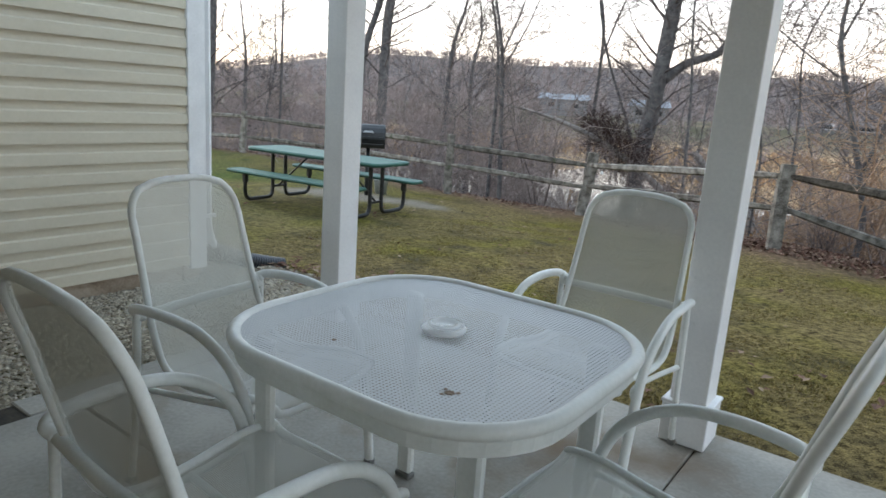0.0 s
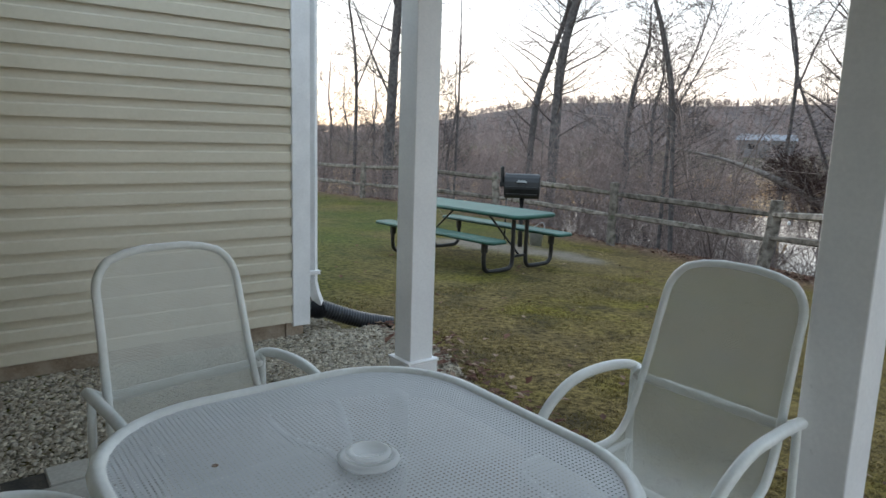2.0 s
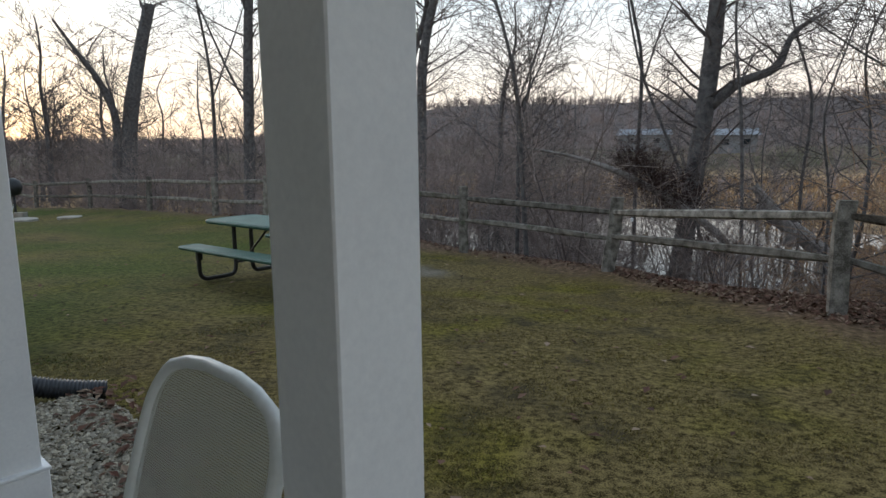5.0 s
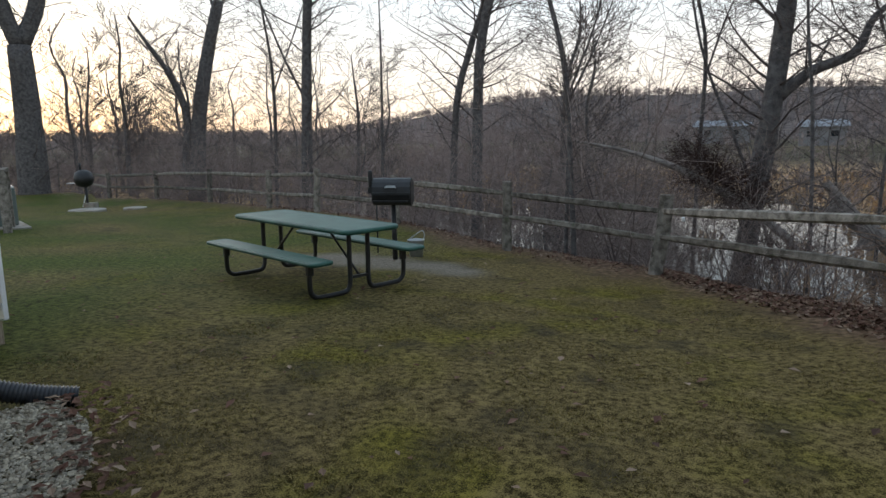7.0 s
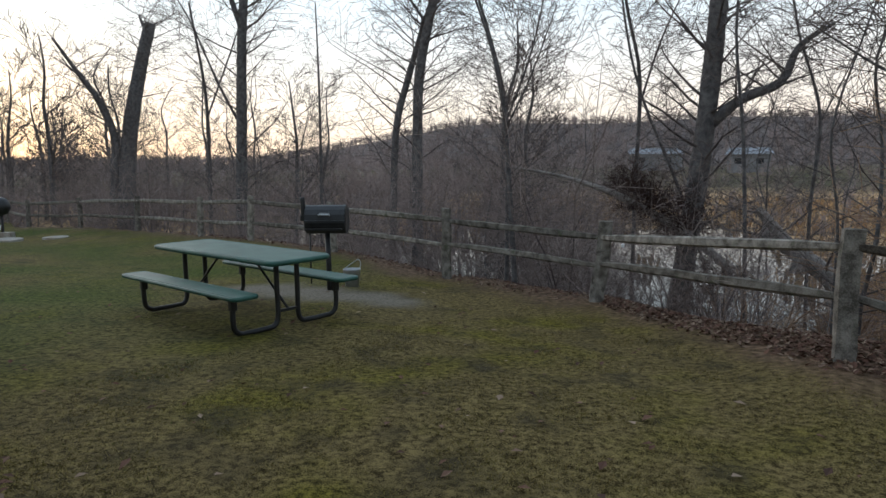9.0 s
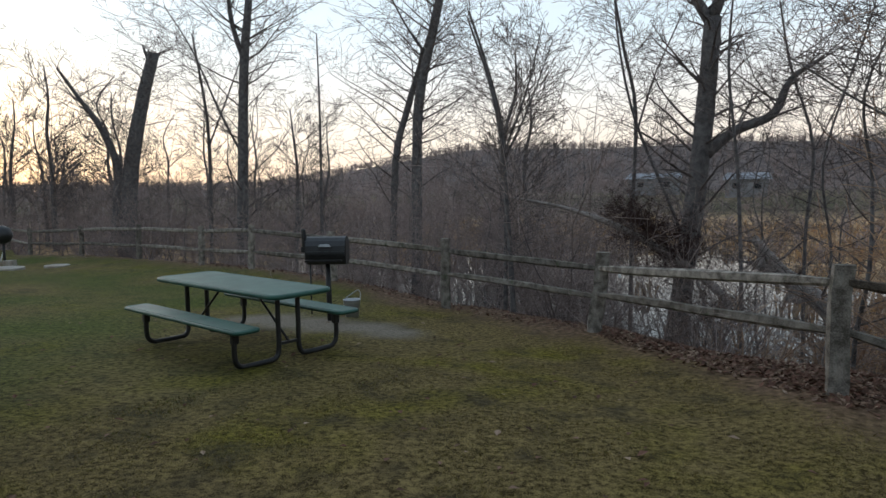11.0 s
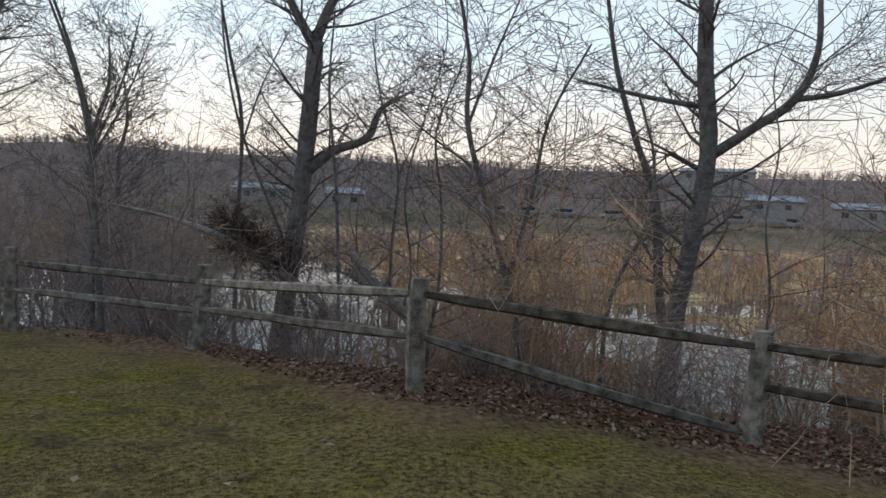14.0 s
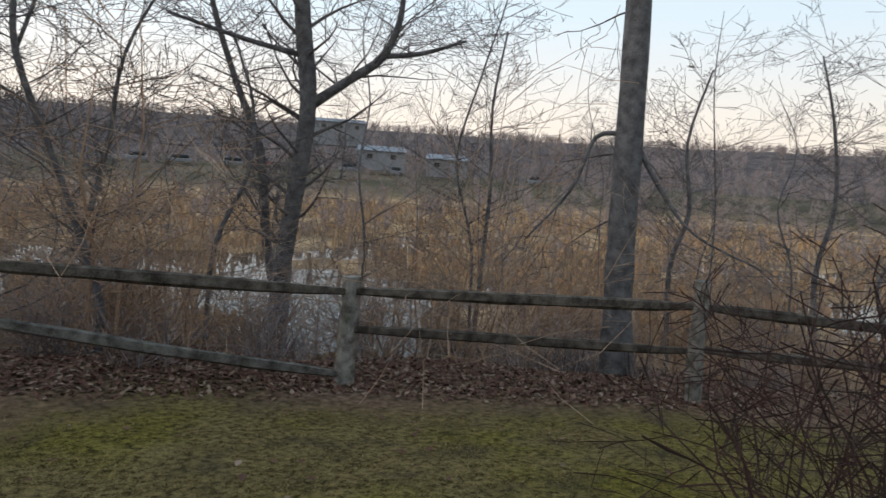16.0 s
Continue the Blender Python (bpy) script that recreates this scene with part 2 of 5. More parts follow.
def ground_material():
    m = bpy.data.materials.new("lawn_and_far_ground")
    m.use_nodes = True
    n, l = m.node_tree.nodes, m.node_tree.links
    b = n["Principled BSDF"]
    b.inputs["Roughness"].default_value, b.inputs["Specular IOR Level"].default_value = 0.95, 0.08
    tc = n.new("ShaderNodeTexCoord")

    def noise_node(s, d=5):
        t = n.new("ShaderNodeTexNoise")
        t.inputs["Scale"].default_value, t.inputs["Detail"].default_value = s, d
        l.new(tc.outputs["Object"], t.inputs["Vector"])
        return t.outputs["Fac"]

    def ramp(fac, p0, c0, p1, c1):
        r = n.new("ShaderNodeValToRGB")
        e = r.color_ramp.elements
        e[0].position, e[1].position, e[0].color, e[1].color = p0, p1, (*c0, 1), (*c1, 1)
        l.new(fac, r.inputs["Fac"])
        return r.outputs["Color"]

    def mix(fac, a, b_):
        x = n.new("ShaderNodeMix")
        x.data_type = "RGBA"
        l.new(fac, x.inputs["Factor"])
        l.new(a, x.inputs["A"])
        l.new(b_, x.inputs["B"])
        return x.outputs["Result"]
    f1, f2 = noise_node(110, 4), noise_node(20, 8)
    fm = n.new("ShaderNodeMath")
    fm.operation = "MULTIPLY_ADD"
    l.new(f2, fm.inputs[0])
    fm.inputs[1].default_value = 0.7
    fs = n.new("ShaderNodeMath")
    fs.operation = "MULTIPLY"
    l.new(f1, fs.inputs[0])
    fs.inputs[1].default_value = 0.75
    l.new(fs.outputs[0], fm.inputs[2])
    fsub = n.new("ShaderNodeMath")
    fsub.operation = "SUBTRACT"
    l.new(fm.outputs[0], fsub.inputs[0])
    fsub.inputs[1].default_value = 0.22
    fine = fsub.outputs[0]
    dry = ramp(fine, 0.38, (0.030, 0.021, 0.006), 0.62, (0.205, 0.155, 0.064))
    moss = ramp(fine, 0.38, (0.022, 0.021, 0.003), 0.62, (0.190, 0.158, 0.028))
    lawn = mix(ramp(noise_node(0.9, 8), 0.49, (0, 0, 0), 0.68, (1, 1, 1)), dry, moss)
    bare = ramp(noise_node(25, 5), 0.35, (0.018, 0.015, 0.008), 0.7, (0.075, 0.06, 0.035))
    lawn = mix(ramp(noise_node(2.3, 7), 0.5, (0, 0, 0), 0.72, (0.85, 0.85, 0.85)), lawn, bare)
    bank = ramp(noise_node(14, 6), 0.35, (0.055, 0.034, 0.022), 0.7, (0.23, 0.15, 0.10))
    marsh = ramp(noise_node(0.5, 6), 0.35, (0.20, 0.13, 0.075), 0.65, (0.50, 0.33, 0.18))
    field = ramp(noise_node(0.08, 6), 0.4, (0.075, 0.068, 0.04), 0.65, (0.16, 0.12, 0.08))
    # wood floor of the far hill, lightened to stand in for haze
    wood = ramp(noise_node(0.3, 5), 0.4, (0.09, 0.072, 0.068), 0.65, (0.15, 0.122, 0.112))
    at = n.new("ShaderNodeAttribute")
    at.attribute_name = "zone"
    sp = n.new("ShaderNodeSeparateColor")
    l.new(at.outputs["Color"], sp.inputs[0])
    at2 = n.new("ShaderNodeAttribute")
    at2.attribute_name = "zone_far"
    sp2 = n.new("ShaderNodeSeparateColor")
    l.new(at2.outputs["Color"], sp2.inputs[0])
    green = ramp(fine, 0.38, (0.010, 0.017, 0.003), 0.62, (0.085, 0.115, 0.020))
    lawn = mix(sp2.outputs[2], lawn, green)
    c = mix(sp.outputs[0], lawn, bank)
    c = mix(sp.outputs[1], c, marsh)
    c = mix(sp.outputs[2], c, field)
    c = mix(sp2.outputs[0], c, wood)
    sand = ramp(noise_node(30, 5), 0.3, (0.10, 0.085, 0.065), 0.7, (0.24, 0.21, 0.17))
    c = mix(sp2.outputs[1], c, sand)
    l.new(c, b.inputs["Base Color"])
    bp = n.new("ShaderNodeBump")
    bp.inputs["Strength"].default_value, bp.inputs["Distance"].default_value = 0.7, 0.02
    l.new(fine, bp.inputs["Height"])
    l.new(bp.outputs["Normal"], b.inputs["Normal"])
    return m


M_GROUND = ground_material()


# ---- building helpers ----
def part(name, bm, material, parent=None, label="", smooth=False, kind=""):
    me = bpy.data.meshes.new(name)
    if isinstance(bm, tuple):
        me.from_pydata(*bm)
        if smooth:
            me.polygons.foreach_set("use_smooth", [True] * len(me.polygons))
    else:
        if smooth:
            for f in bm.faces:
                f.smooth = True
        bm.normal_update()
        bm.to_mesh(me)
        bm.free()
    me.materials.append(material)
    ob = new(name, me)
    if parent is not None:
        ob.parent = parent
    return tagged(ob, label, kind=kind)


def box(bm, x0, x1, y0, y1, z0, z1, bevel=0.0, m=None):
    r = bmesh.ops.create_cube(bm, size=1)
    mm = Matrix.Translation(((x0 + x1) / 2, (y0 + y1) / 2, (z0 + z1) / 2)) @ Matrix.Diagonal((x1 - x0, y1 - y0, z1 - z0, 1))
    if m is not None:
        mm = m @ mm
    bmesh.ops.transform(bm, matrix=mm, verts=r["verts"])
    if bevel:
        es = list({e for v in r["verts"] for e in v.link_edges})
        bmesh.ops.bevel(bm, geom=es, offset=bevel, segments=1, affect="EDGES")
    return bm


def boxes(*bs, bevel=0.0):
    bm = bmesh.new()
    for b in bs:
        box(bm, *b, bevel=bevel)
    return bm


def smooth_path(pts, n=6, closed=False):
    pts = [Vector(p) for p in pts]
    out = []
    m = len(pts)
    for i in range(m if closed else m - 1):
        p1, p2 = pts[i], pts[(i + 1) % m]
        p0 = pts[(i - 1) % m] if closed or i > 0 else p1 + (p1 - p2)
        p3 = pts[(i + 2) % m] if closed or i + 2 < m else p2 + (p2 - p1)
        for k in range(n):
            t = k / n
            out.append(0.5 * ((2 * p1) + (p2 - p0) * t + (2 * p0 - 5 * p1 + 4 * p2 - p3) * t * t + (3 * p1 - p0 - 3 * p2 + p3) * t ** 3))
    if not closed:
        out.append(pts[-1])
    return out


def sweep(V, F, pts, rads, sides=8, closed=False, flat=1.0, cap=True):
    """Adds a tube along pts to the lists V and F. flat squeezes its height."""
    base, m = len(V), len(pts)
    ref = None
    for i, p in enumerate(pts):
        a = pts[i - 1] if i > 0 or closed else p
        b = pts[(i + 1) % m] if i + 1 < m or closed else p
        d = (Vector(b) - Vector(a)).normalized()
        if ref is None:
            ref = d.cross(Vector((0, 0, 1)) if abs(d.z) < 0.9 else Vector((0, 1, 0))).normalized()
        ref = (ref - d * ref.dot(d)).normalized()
        up = d.cross(ref)
        r = rads[i] if isinstance(rads, (list, tuple)) else rads
        for k in range(sides):
            t = 2 * math.pi * k / sides
            V.append(Vector(p) + ref * (r * math.cos(t)) + up * (r * flat * math.sin(t)))
    for i in range(m if closed else m - 1):
        j = (i + 1) % m
        for k in range(sides):
            k2 = (k + 1) % sides
            F.append((base + i * sides + k, base + i * sides + k2, base + j * sides + k2, base + j * sides + k))
    if cap and not closed:
        F.append(tuple(base + k for k in reversed(range(sides))))
        F.append(tuple(base + (m - 1) * sides + k for k in range(sides)))


def tube(name, pts, r, material, parent, label="", sides=8, n=6, closed=False, flat=1.0):
    V, F = [], []
    q = smooth_path(pts, n, closed) if n > 1 else [Vector(p) for p in pts]
    sweep(V, F, q, r, sides, closed, flat)
    return part(name, (V, [], F), material, parent, label, smooth=True)


def lathe(prof, sides=24):
    V, F = [], []
    for r, z in prof:
        for k in range(sides):
            t = 2 * math.pi * k / sides
            V.append((r * math.cos(t), r * math.sin(t), z))
    for i in range(len(prof) - 1):
        for k in range(sides):
            k2 = (k + 1) % sides
            F.append((i * sides + k, i * sides + k2, (i + 1) * sides + k2, (i + 1) * sides + k))
    F.append(tuple(reversed(range(sides))))
    F.append(tuple((len(prof) - 1) * sides + k for k in range(sides)))
    return (V, [], F)


def thing(name, m, label, category, group="", kind=""):
    ob = new(name)
    ob.matrix_world = m
    return tagged(ob, label, category, group, kind)


# ---- ground ----
HUB = (2.3, 3.7)
POSTS = [(-24.9, 25.4), (-20.7, 22.9), (-17.0, 21.8), (-13.4, 20.6), (-9.7, 18.9), (-7.46, 17.95), (-4.38, 16.4), (-1.26, 14.6),
         (1.46, 12.95), (3.67, 9.68), (6.52, 8.62), (9.08, 6.39), (11.2, 4.3), (13.4, 2.1)]


def green_part(x, y):
    """How green the lawn is: lusher towards the house side, in patches."""
    return sstep(0.2, -4.5, x + 0.12 * (y - 8)) * min(1.0, max(0.0, 0.62 + 0.9 * noise.noise((x * 0.45, y * 0.45, 31))))


def fence_radius(az):
    """Distance from the hub to the fence in the direction az (radians, from +y towards +x)."""
    best = None
    dx, dy = math.sin(az), math.cos(az)
    for (ax, ay), (bx, by) in zip(POSTS, POSTS[1:]):
        ex, ey = bx - ax, by - ay
        den = dx * ey - dy * ex
        if abs(den) < 1e-9:
            continue
        s = ((ax - HUB[0]) * ey - (ay - HUB[1]) * ex) / den
        u = ((ax - HUB[0]) * dy - (ay - HUB[1]) * dx) / den
        if s > 0 and -0.001 <= u <= 1.001:
            best = s if best is None else min(best, s)
    if best is None:
        best = 36.0 if az < 0 else 11.8
    return best


def sstep(a, b, x):
    t = min(1, max(0, (x - a) / (b - a)))
    return t * t * (3 - 2 * t)


WATER_Z = -2.35
POST_Z = [-0.98, -0.90, -0.74, -0.66, -0.57, -0.50, -0.50, -0.64, -0.56, -0.24, -0.50, -0.56, -0.66, -0.75]
POST_AZ = [math.atan2(x - HUB[0], y - HUB[1]) for x, y in POSTS]


def fence_ground(az):
    if az <= POST_AZ[0]:
        return POST_Z[0]
    for i in range(len(POSTS) - 1):
        if az <= POST_AZ[i + 1]:
            t = (az - POST_AZ[i]) / (POST_AZ[i + 1] - POST_AZ[i])
            return POST_Z[i] * (1 - t) + POST_Z[i + 1] * t
    return POST_Z[-1]


def ground_z(x, y):
    dx, dy = x - HUB[0], y - HUB[1]
    r, az = math.hypot(dx, dy), math.atan2(dx, dy)
    lawn = max(-1.25, -0.10 - 0.045 * max(0.0, y - 4.2))
    deg = math.degrees(az)
    if abs(deg) > 110:
        return lawn
    R = fence_radius(az)
    side = sstep(110, 85, abs(deg))
    lawn += (fence_ground(az) - lawn) * side * sstep(0.45, 1.0, r / R)
    z = lawn - side * 2.2 * sstep(R + 0.2, R + 7.0, r)
    z = max(z, -2.62)
    wet = sstep(52, 30, deg) * sstep(34, 26, r)
    z = z + side * sstep(R + 6, R + 9, r) * (0.21 + 0.2 * sstep(34, 46, r) + 0.3 * noise.noise((x * 0.13, y * 0.13, 21)) - (0.22 - 0.14 * sstep(8, 16, deg)) * wet)
    z = z + side * sstep(R + 6, R + 9, r) * 0.12 * sstep(14, 20, deg) * (1 - sstep(9, 4, abs(deg - 41)) * sstep(27, 22, r))
    z = z + side * (0.12 * noise.noise((x * 0.25, y * 0.25, 3)) + 0.12 * noise.noise((x * 0.8, y * 0.8, 7))) * sstep(R, R + 2, r)
    z = z + sstep(75, 115, r) * side * 1.9
    hill = sstep(-36, -14, deg) * (1 - 0.12 * sstep(5, 60, deg))
    z = z + sstep(150, 330, r) * side * (2.0 + 17.0 * hill) * (1 + 0.06 * noise.noise((deg * 0.12, 0, 0)))
    return z


def build_ground():
    rs = [0.0]
    r = 0.35
    while r < 2600:
        rs.append(r)
        r *= 1.045 if r < 60 else 1.09
    NA = 288
    V = [(HUB[0], HUB[1], ground_z(*HUB))]
    for r in rs[1:]:
        for k in range(NA):
            a = 2 * math.pi * k / NA
            x, y = HUB[0] + r * math.sin(a), HUB[1] + r * math.cos(a)
            V.append((x, y, ground_z(x, y) + (0.012 * noise.noise((x * 2.2, y * 2.2, 0)) if r < 20 else 0)))
    F = [(0, 1 + (k + 1) % NA, 1 + k) for k in range(NA)]
    for i in range(len(rs) - 2):
        for k in range(NA):
            k2 = (k + 1) % NA
            a, b = 1 + i * NA, 1 + (i + 1) * NA
            F.append((a + k, a + k2, b + k2, b + k))
    ob = part("ground", (V, [], F), M_GROUND, None, "patchy dry and mossy lawn falling to a wooded bank, marsh and far hill", smooth=True, kind="structure")
    me = ob.data
    z1 = me.color_attributes.new("zone", "FLOAT_COLOR", "POINT")
    z2 = me.color_attributes.new("zone_far", "FLOAT_COLOR", "POINT")
    c1, c2 = [], []
    for x, y, z in V:
        dx, dy = x - HUB[0], y - HUB[1]
        r, az = math.hypot(dx, dy), math.atan2(dx, dy)
        R = fence_radius(az)
        side = 1.0 if abs(math.degrees(az)) < 100 else 0.0
        wob = 0.5 * noise.noise((x * 0.7, y * 0.7, 9))
        sand = sstep(1.25, 0.75, math.hypot((x + 2.35) / 1.5, (y - 12.05) / 0.55) + 1.3 * wob)
        c1 += [side * sstep(R - 1.1, R + 0.1, r + 1.6 * wob), side * sstep(R + 4, R + 7.5, r + wob * 3), side * sstep(72, 84, r), 1]
        c2 += [side * sstep(140, 165, r), sand, green_part(x, y), 1]
    z1.data.foreach_set("color", c1)
    z2.data.foreach_set("color", c2)
    return ob


build_ground()
_V = []
for r in (9, 45):
    for k in range(64):
        a = radians(-80 + 165 * k / 63)
        _V.append((HUB[0] + r * math.sin(a), HUB[1] + r * math.cos(a), WATER_Z))
part("pond", (_V, [], [(k, k + 1, 64 + k + 1, 64 + k) for k in range(63)]), M_WATER, None, "still pale pond water behind the bank trees", kind="structure")

# ---- patio and house, in the frame of the patio ----
PM = pose(-0.24, 4.505, 0, 0, 0, -26.8)
SLAB = thing("patio", PM, "grey broom-finished concrete patio slab with stained joints", "patio", kind="structure")


def slab_panel(x0, x1, y0, y1):
    bm = bmesh.new()
    box(bm, x0, x1, y0, y1, -0.16, 0.0, bevel=0.006)
    return part("slab_panel", bm, M_CONC, SLAB)


J = 0.006
for x0, x1, y0, y1 in ((-0.2, -0.03, -1.62 - J, 0.21), (-0.03 + J, 2.05, -1.45 + J, 0.21), (2.05 + J, 4.6, -1.45 + J, 0.21),
                       (-0.03 + J, 2.05, -4.2, -1.45), (2.05 + J, 4.6, -4.2, -1.45), (-0.03 + J, 2.05, -7, -4.2 - J), (2.05 + J, 4.6, -7, -4.2 - J)):
    slab_panel(x0, x1, y0, y1)
part("joint_bed", boxes((-0.18, 4.58, -6.9, 0.19, -0.14, -0.012)), M_JOINT, SLAB)

LAP, PROUD = 0.127, 0.02


def siding(name, p0, p1, z0, z1, material, label, kind="structure", base=None):
    """A wall from p0 to p1 (patio frame) with its face to the left of the way, clad in lapped boards."""
    d = Vector((p1[0] - p0[0], p1[1] - p0[1], 0))
    L = d.length
    ang = math.degrees(math.atan2(d.y, d.x))
    w = thing(name, PM @ pose(p0[0], p0[1], 0, 0, 0, ang), label, "wall", kind=kind)
    part("wall_core", boxes((0, L, -0.14, -0.006, z0 + 0.01, z1)), M_TRIM, w)
    if base is not None:
        part("foundation", boxes((0, L, -0.14, -0.02, base, z0 + 0.008)), M_BLOCK, w, "tan parged block foundation")
    me = None
    n = int(round((z1 - z0) / LAP))
    for i in range(n):
        if me is None:
            prof = [(-0.006, 0.0), (PROUD, 0.0), (PROUD, 0.008), (PROUD - 0.004, LAP * 0.52), (0.004, LAP * 0.60), (0.0, LAP + 0.002), (-0.006, LAP + 0.002)]
            V = [(x, a, b) for x in (0, L) for a, b in prof]
            k = len(prof)
            F = [(j, j + k, (j + 1) % k + k, (j + 1) % k) for j in range(k)] + [tuple(range(k)), tuple(reversed(range(k, 2 * k)))]
            ob = part("siding_board", (V, [], F), material, w)
            me = ob.data
        else:
            ob = new("siding_board", me)
            ob.parent = w
        ob.location = (0, 0, z0 + i * LAP)
    return w


CEIL = 2.56


def trim(x0, x1, y0, y1, z0, z1, label="white corner trim board"):
    t = thing("corner_trim", PM, label, "trim", kind="structure")
    part("board", boxes((x0, x1, y0, y1, z0, z1), bevel=0.004), M_TRIM, t)


siding("wall_lit", (-1.63, 0.2), (-1.63, -1.8), 0.0, 2.6, M_SIDING, "cream dutch-lap vinyl siding wall beside the gravel bed", base=-0.3)
siding("wall_return", (-1.63, -1.8), (-0.1, -1.8), 0.0, 2.6, M_SIDING, "cream dutch-lap vinyl siding return wall by the patio", base=-0.3)
siding("wall_patio", (-0.075, -1.88), (-0.075, -4.5), 0.03, 2.6, M_SIDING_SHADED, "lapped vinyl siding wall of the patio, coloured a shaded tan")
# unseen wall, added to close off the patio and hold back light
siding("wall_back", (-0.075, -4.5), (6.0, -4.5), 0.03, 2.6, M_SIDING_SHADED, "unseen lapped siding wall added behind the patio")
siding("wall_north", (-2.87, 0.2), (-1.63, 0.2), 0.0, 2.6, M_SIDING, "cream dutch-lap vinyl siding wall next to the bay", base=-0.35)
BAY = siding("wall_bay", (-3.47, 0.794), (-2.87, 0.2), 0.0, 3.4, M_SIDING, "cream dutch-lap vinyl siding on the slanted bay", base=-0.35)
siding("wall_bay_front", (-6.0, 0.794), (-3.47, 0.794), 0.0, 3.4, M_SIDING, "cream dutch-lap vinyl siding on the bay front", base=-0.35)
trim(-0.16, -0.05, -1.885, -1.785, 0.0, 2.6)
trim(-1.66, -1.60, 0.10, 0.235, -0.03, 2.6)
_t = thing("corner_trim", PM @ pose(-3.47, 0.794, 0, 0, 0, -45), "white corner trim board of the bay", "trim", kind="structure")
part("board", boxes((-0.03, 0.025, -0.06, 0.022, -0.02, 3.4), bevel=0.004), M_TRIM, _t)
# window in the bay
WIN = thing("window_1", BAY.matrix_world @ pose(0.44, 0.03, 0), "white vinyl double-hung window in the bay wall", "window", kind="structure")
part("window_frame", boxes((-0.29, -0.235, -0.01, 0.035, 0.62, 2.15), (0.235, 0.29, -0.01, 0.035, 0.62, 2.15), (-0.235, 0.235, -0.01, 0.035, 2.09, 2.15),
                           (-0.235, 0.235, -0.01, 0.035, 0.62, 0.68), (-0.235, 0.235, -0.005, 0.022, 1.33, 1.38), bevel=0.004), M_TRIM, WIN)
part("window_sill", boxes((-0.31, 0.31, -0.01, 0.06, 0.585, 0.618), bevel=0.005), M_TRIM, WIN)
part("pane", boxes((-0.235, 0.235, -0.004, 0.002, 0.68, 1.33)), M_PANE, WIN)
part("pane", boxes((-0.235, 0.235, 0.002, 0.008, 1.38, 2.09)), M_PANE, WIN)

# unseen ceiling and beam, assumed from the posts, added to shade the patio
CL = thing("ceiling", PM, "plain white porch ceiling", "ceiling", kind="structure")
part("ceiling_board", boxes((-0.25, 4.7, -4.6, 0.42, 2.6, 2.68)), M_CEIL, CL)
BE = thing("porch_beam", PM, "white wrapped porch beam on the posts", "beam", kind="structure")
part("beam", boxes((-0.22, 4.6, 0.02, 0.17, 2.36, 2.598), bevel=0.004), M_POST, BE)


def porch_post(x, y):
    p = thing("porch_post", PM @ pose(x, y, 0), "square white wrapped porch post with a boxed base collar", "post", "porch posts")
    part("shaft", boxes((-0.073, 0.073, -0.073, 0.073, 0.012, 2.355), bevel=0.003), M_POST, p)
    part("base_collar", boxes((-0.093, 0.093, -0.093, 0.093, 0.004, 0.172), bevel=0.004), M_POST, p)
    part("collar_cap", boxes((-0.098, 0.098, -0.098, 0.098, 0.172, 0.186), bevel=0.003), M_POST, p)
    part("seam", boxes((-0.0745, -0.0735, 0.02, 0.024, 0.19, 2.3)), M_JOINT, p)


porch_post(-0.093, 0.097)
porch_post(1.995, 0.085)
porch_post(4.3, 0.085)

# downspout and drain
DS = thing("downspout", PM, "white square downspout with an elbow at the house corner", "downspout")
V_, F_ = [], []
sweep(V_, F_, [Vector(p) for p in ((-1.67, 0.285, 2.5), (-1.67, 0.285, 0.27), (-1.68, 0.31, 0.18), (-1.69, 0.35, 0.09))], 0.042, 4)
part("pipe", (V_, [], F_), M_TRIM, DS)
part("strap", boxes((-1.715, -1.625, 0.24, 0.33, 0.33, 0.36), bevel=0.003), M_TRIM, DS)


def corrugated(a, b, r):
    V, F, pts, rad = [], [], [], []
    a, b = Vector(a), Vector(b)
    N = 27 * 4
    for i in range(N + 1):
        pts.append(a.lerp(b, i / N) - Vector((0, 0, 0.02 * math.sin(math.pi * i / N))))
        rad.append(r + 0.006 * math.sin(2 * math.pi * i / 4 + 0.7))
    sweep(V, F, pts, rad, 14)
    return (V, [], F)


DR = thing("drain_pipe", pose(0, 0, 0), "black corrugated plastic drain pipe lying on the gravel", "drain pipe")
part("corrugated_hose", corrugated((-1.60, 5.60, 0.055), (-1.22, 6.03, -0.125), 0.060), M_BLACKPL, DR, smooth=True)
part("coupling", corrugated((-1.66, 5.53, 0.085), (-1.58, 5.62, 0.045), 0.067), M_BLACKPL, DR, smooth=True)


# ---- patio table ----
def rounded_square(hx, hy, rad, n=7, z=0.0):
    out = []
    for cx, cy, a0 in ((hx - rad, hy - rad, 0), (-hx + rad, hy - rad, 90), (-hx + rad, -hy + rad, 180), (hx - rad, -hy + rad, 270)):
        for k in range(n + 1):
            a = radians(a0 + 90 * k / n)
            out.append(Vector((cx + rad * math.cos(a), cy + rad * math.sin(a), z)))
    return out


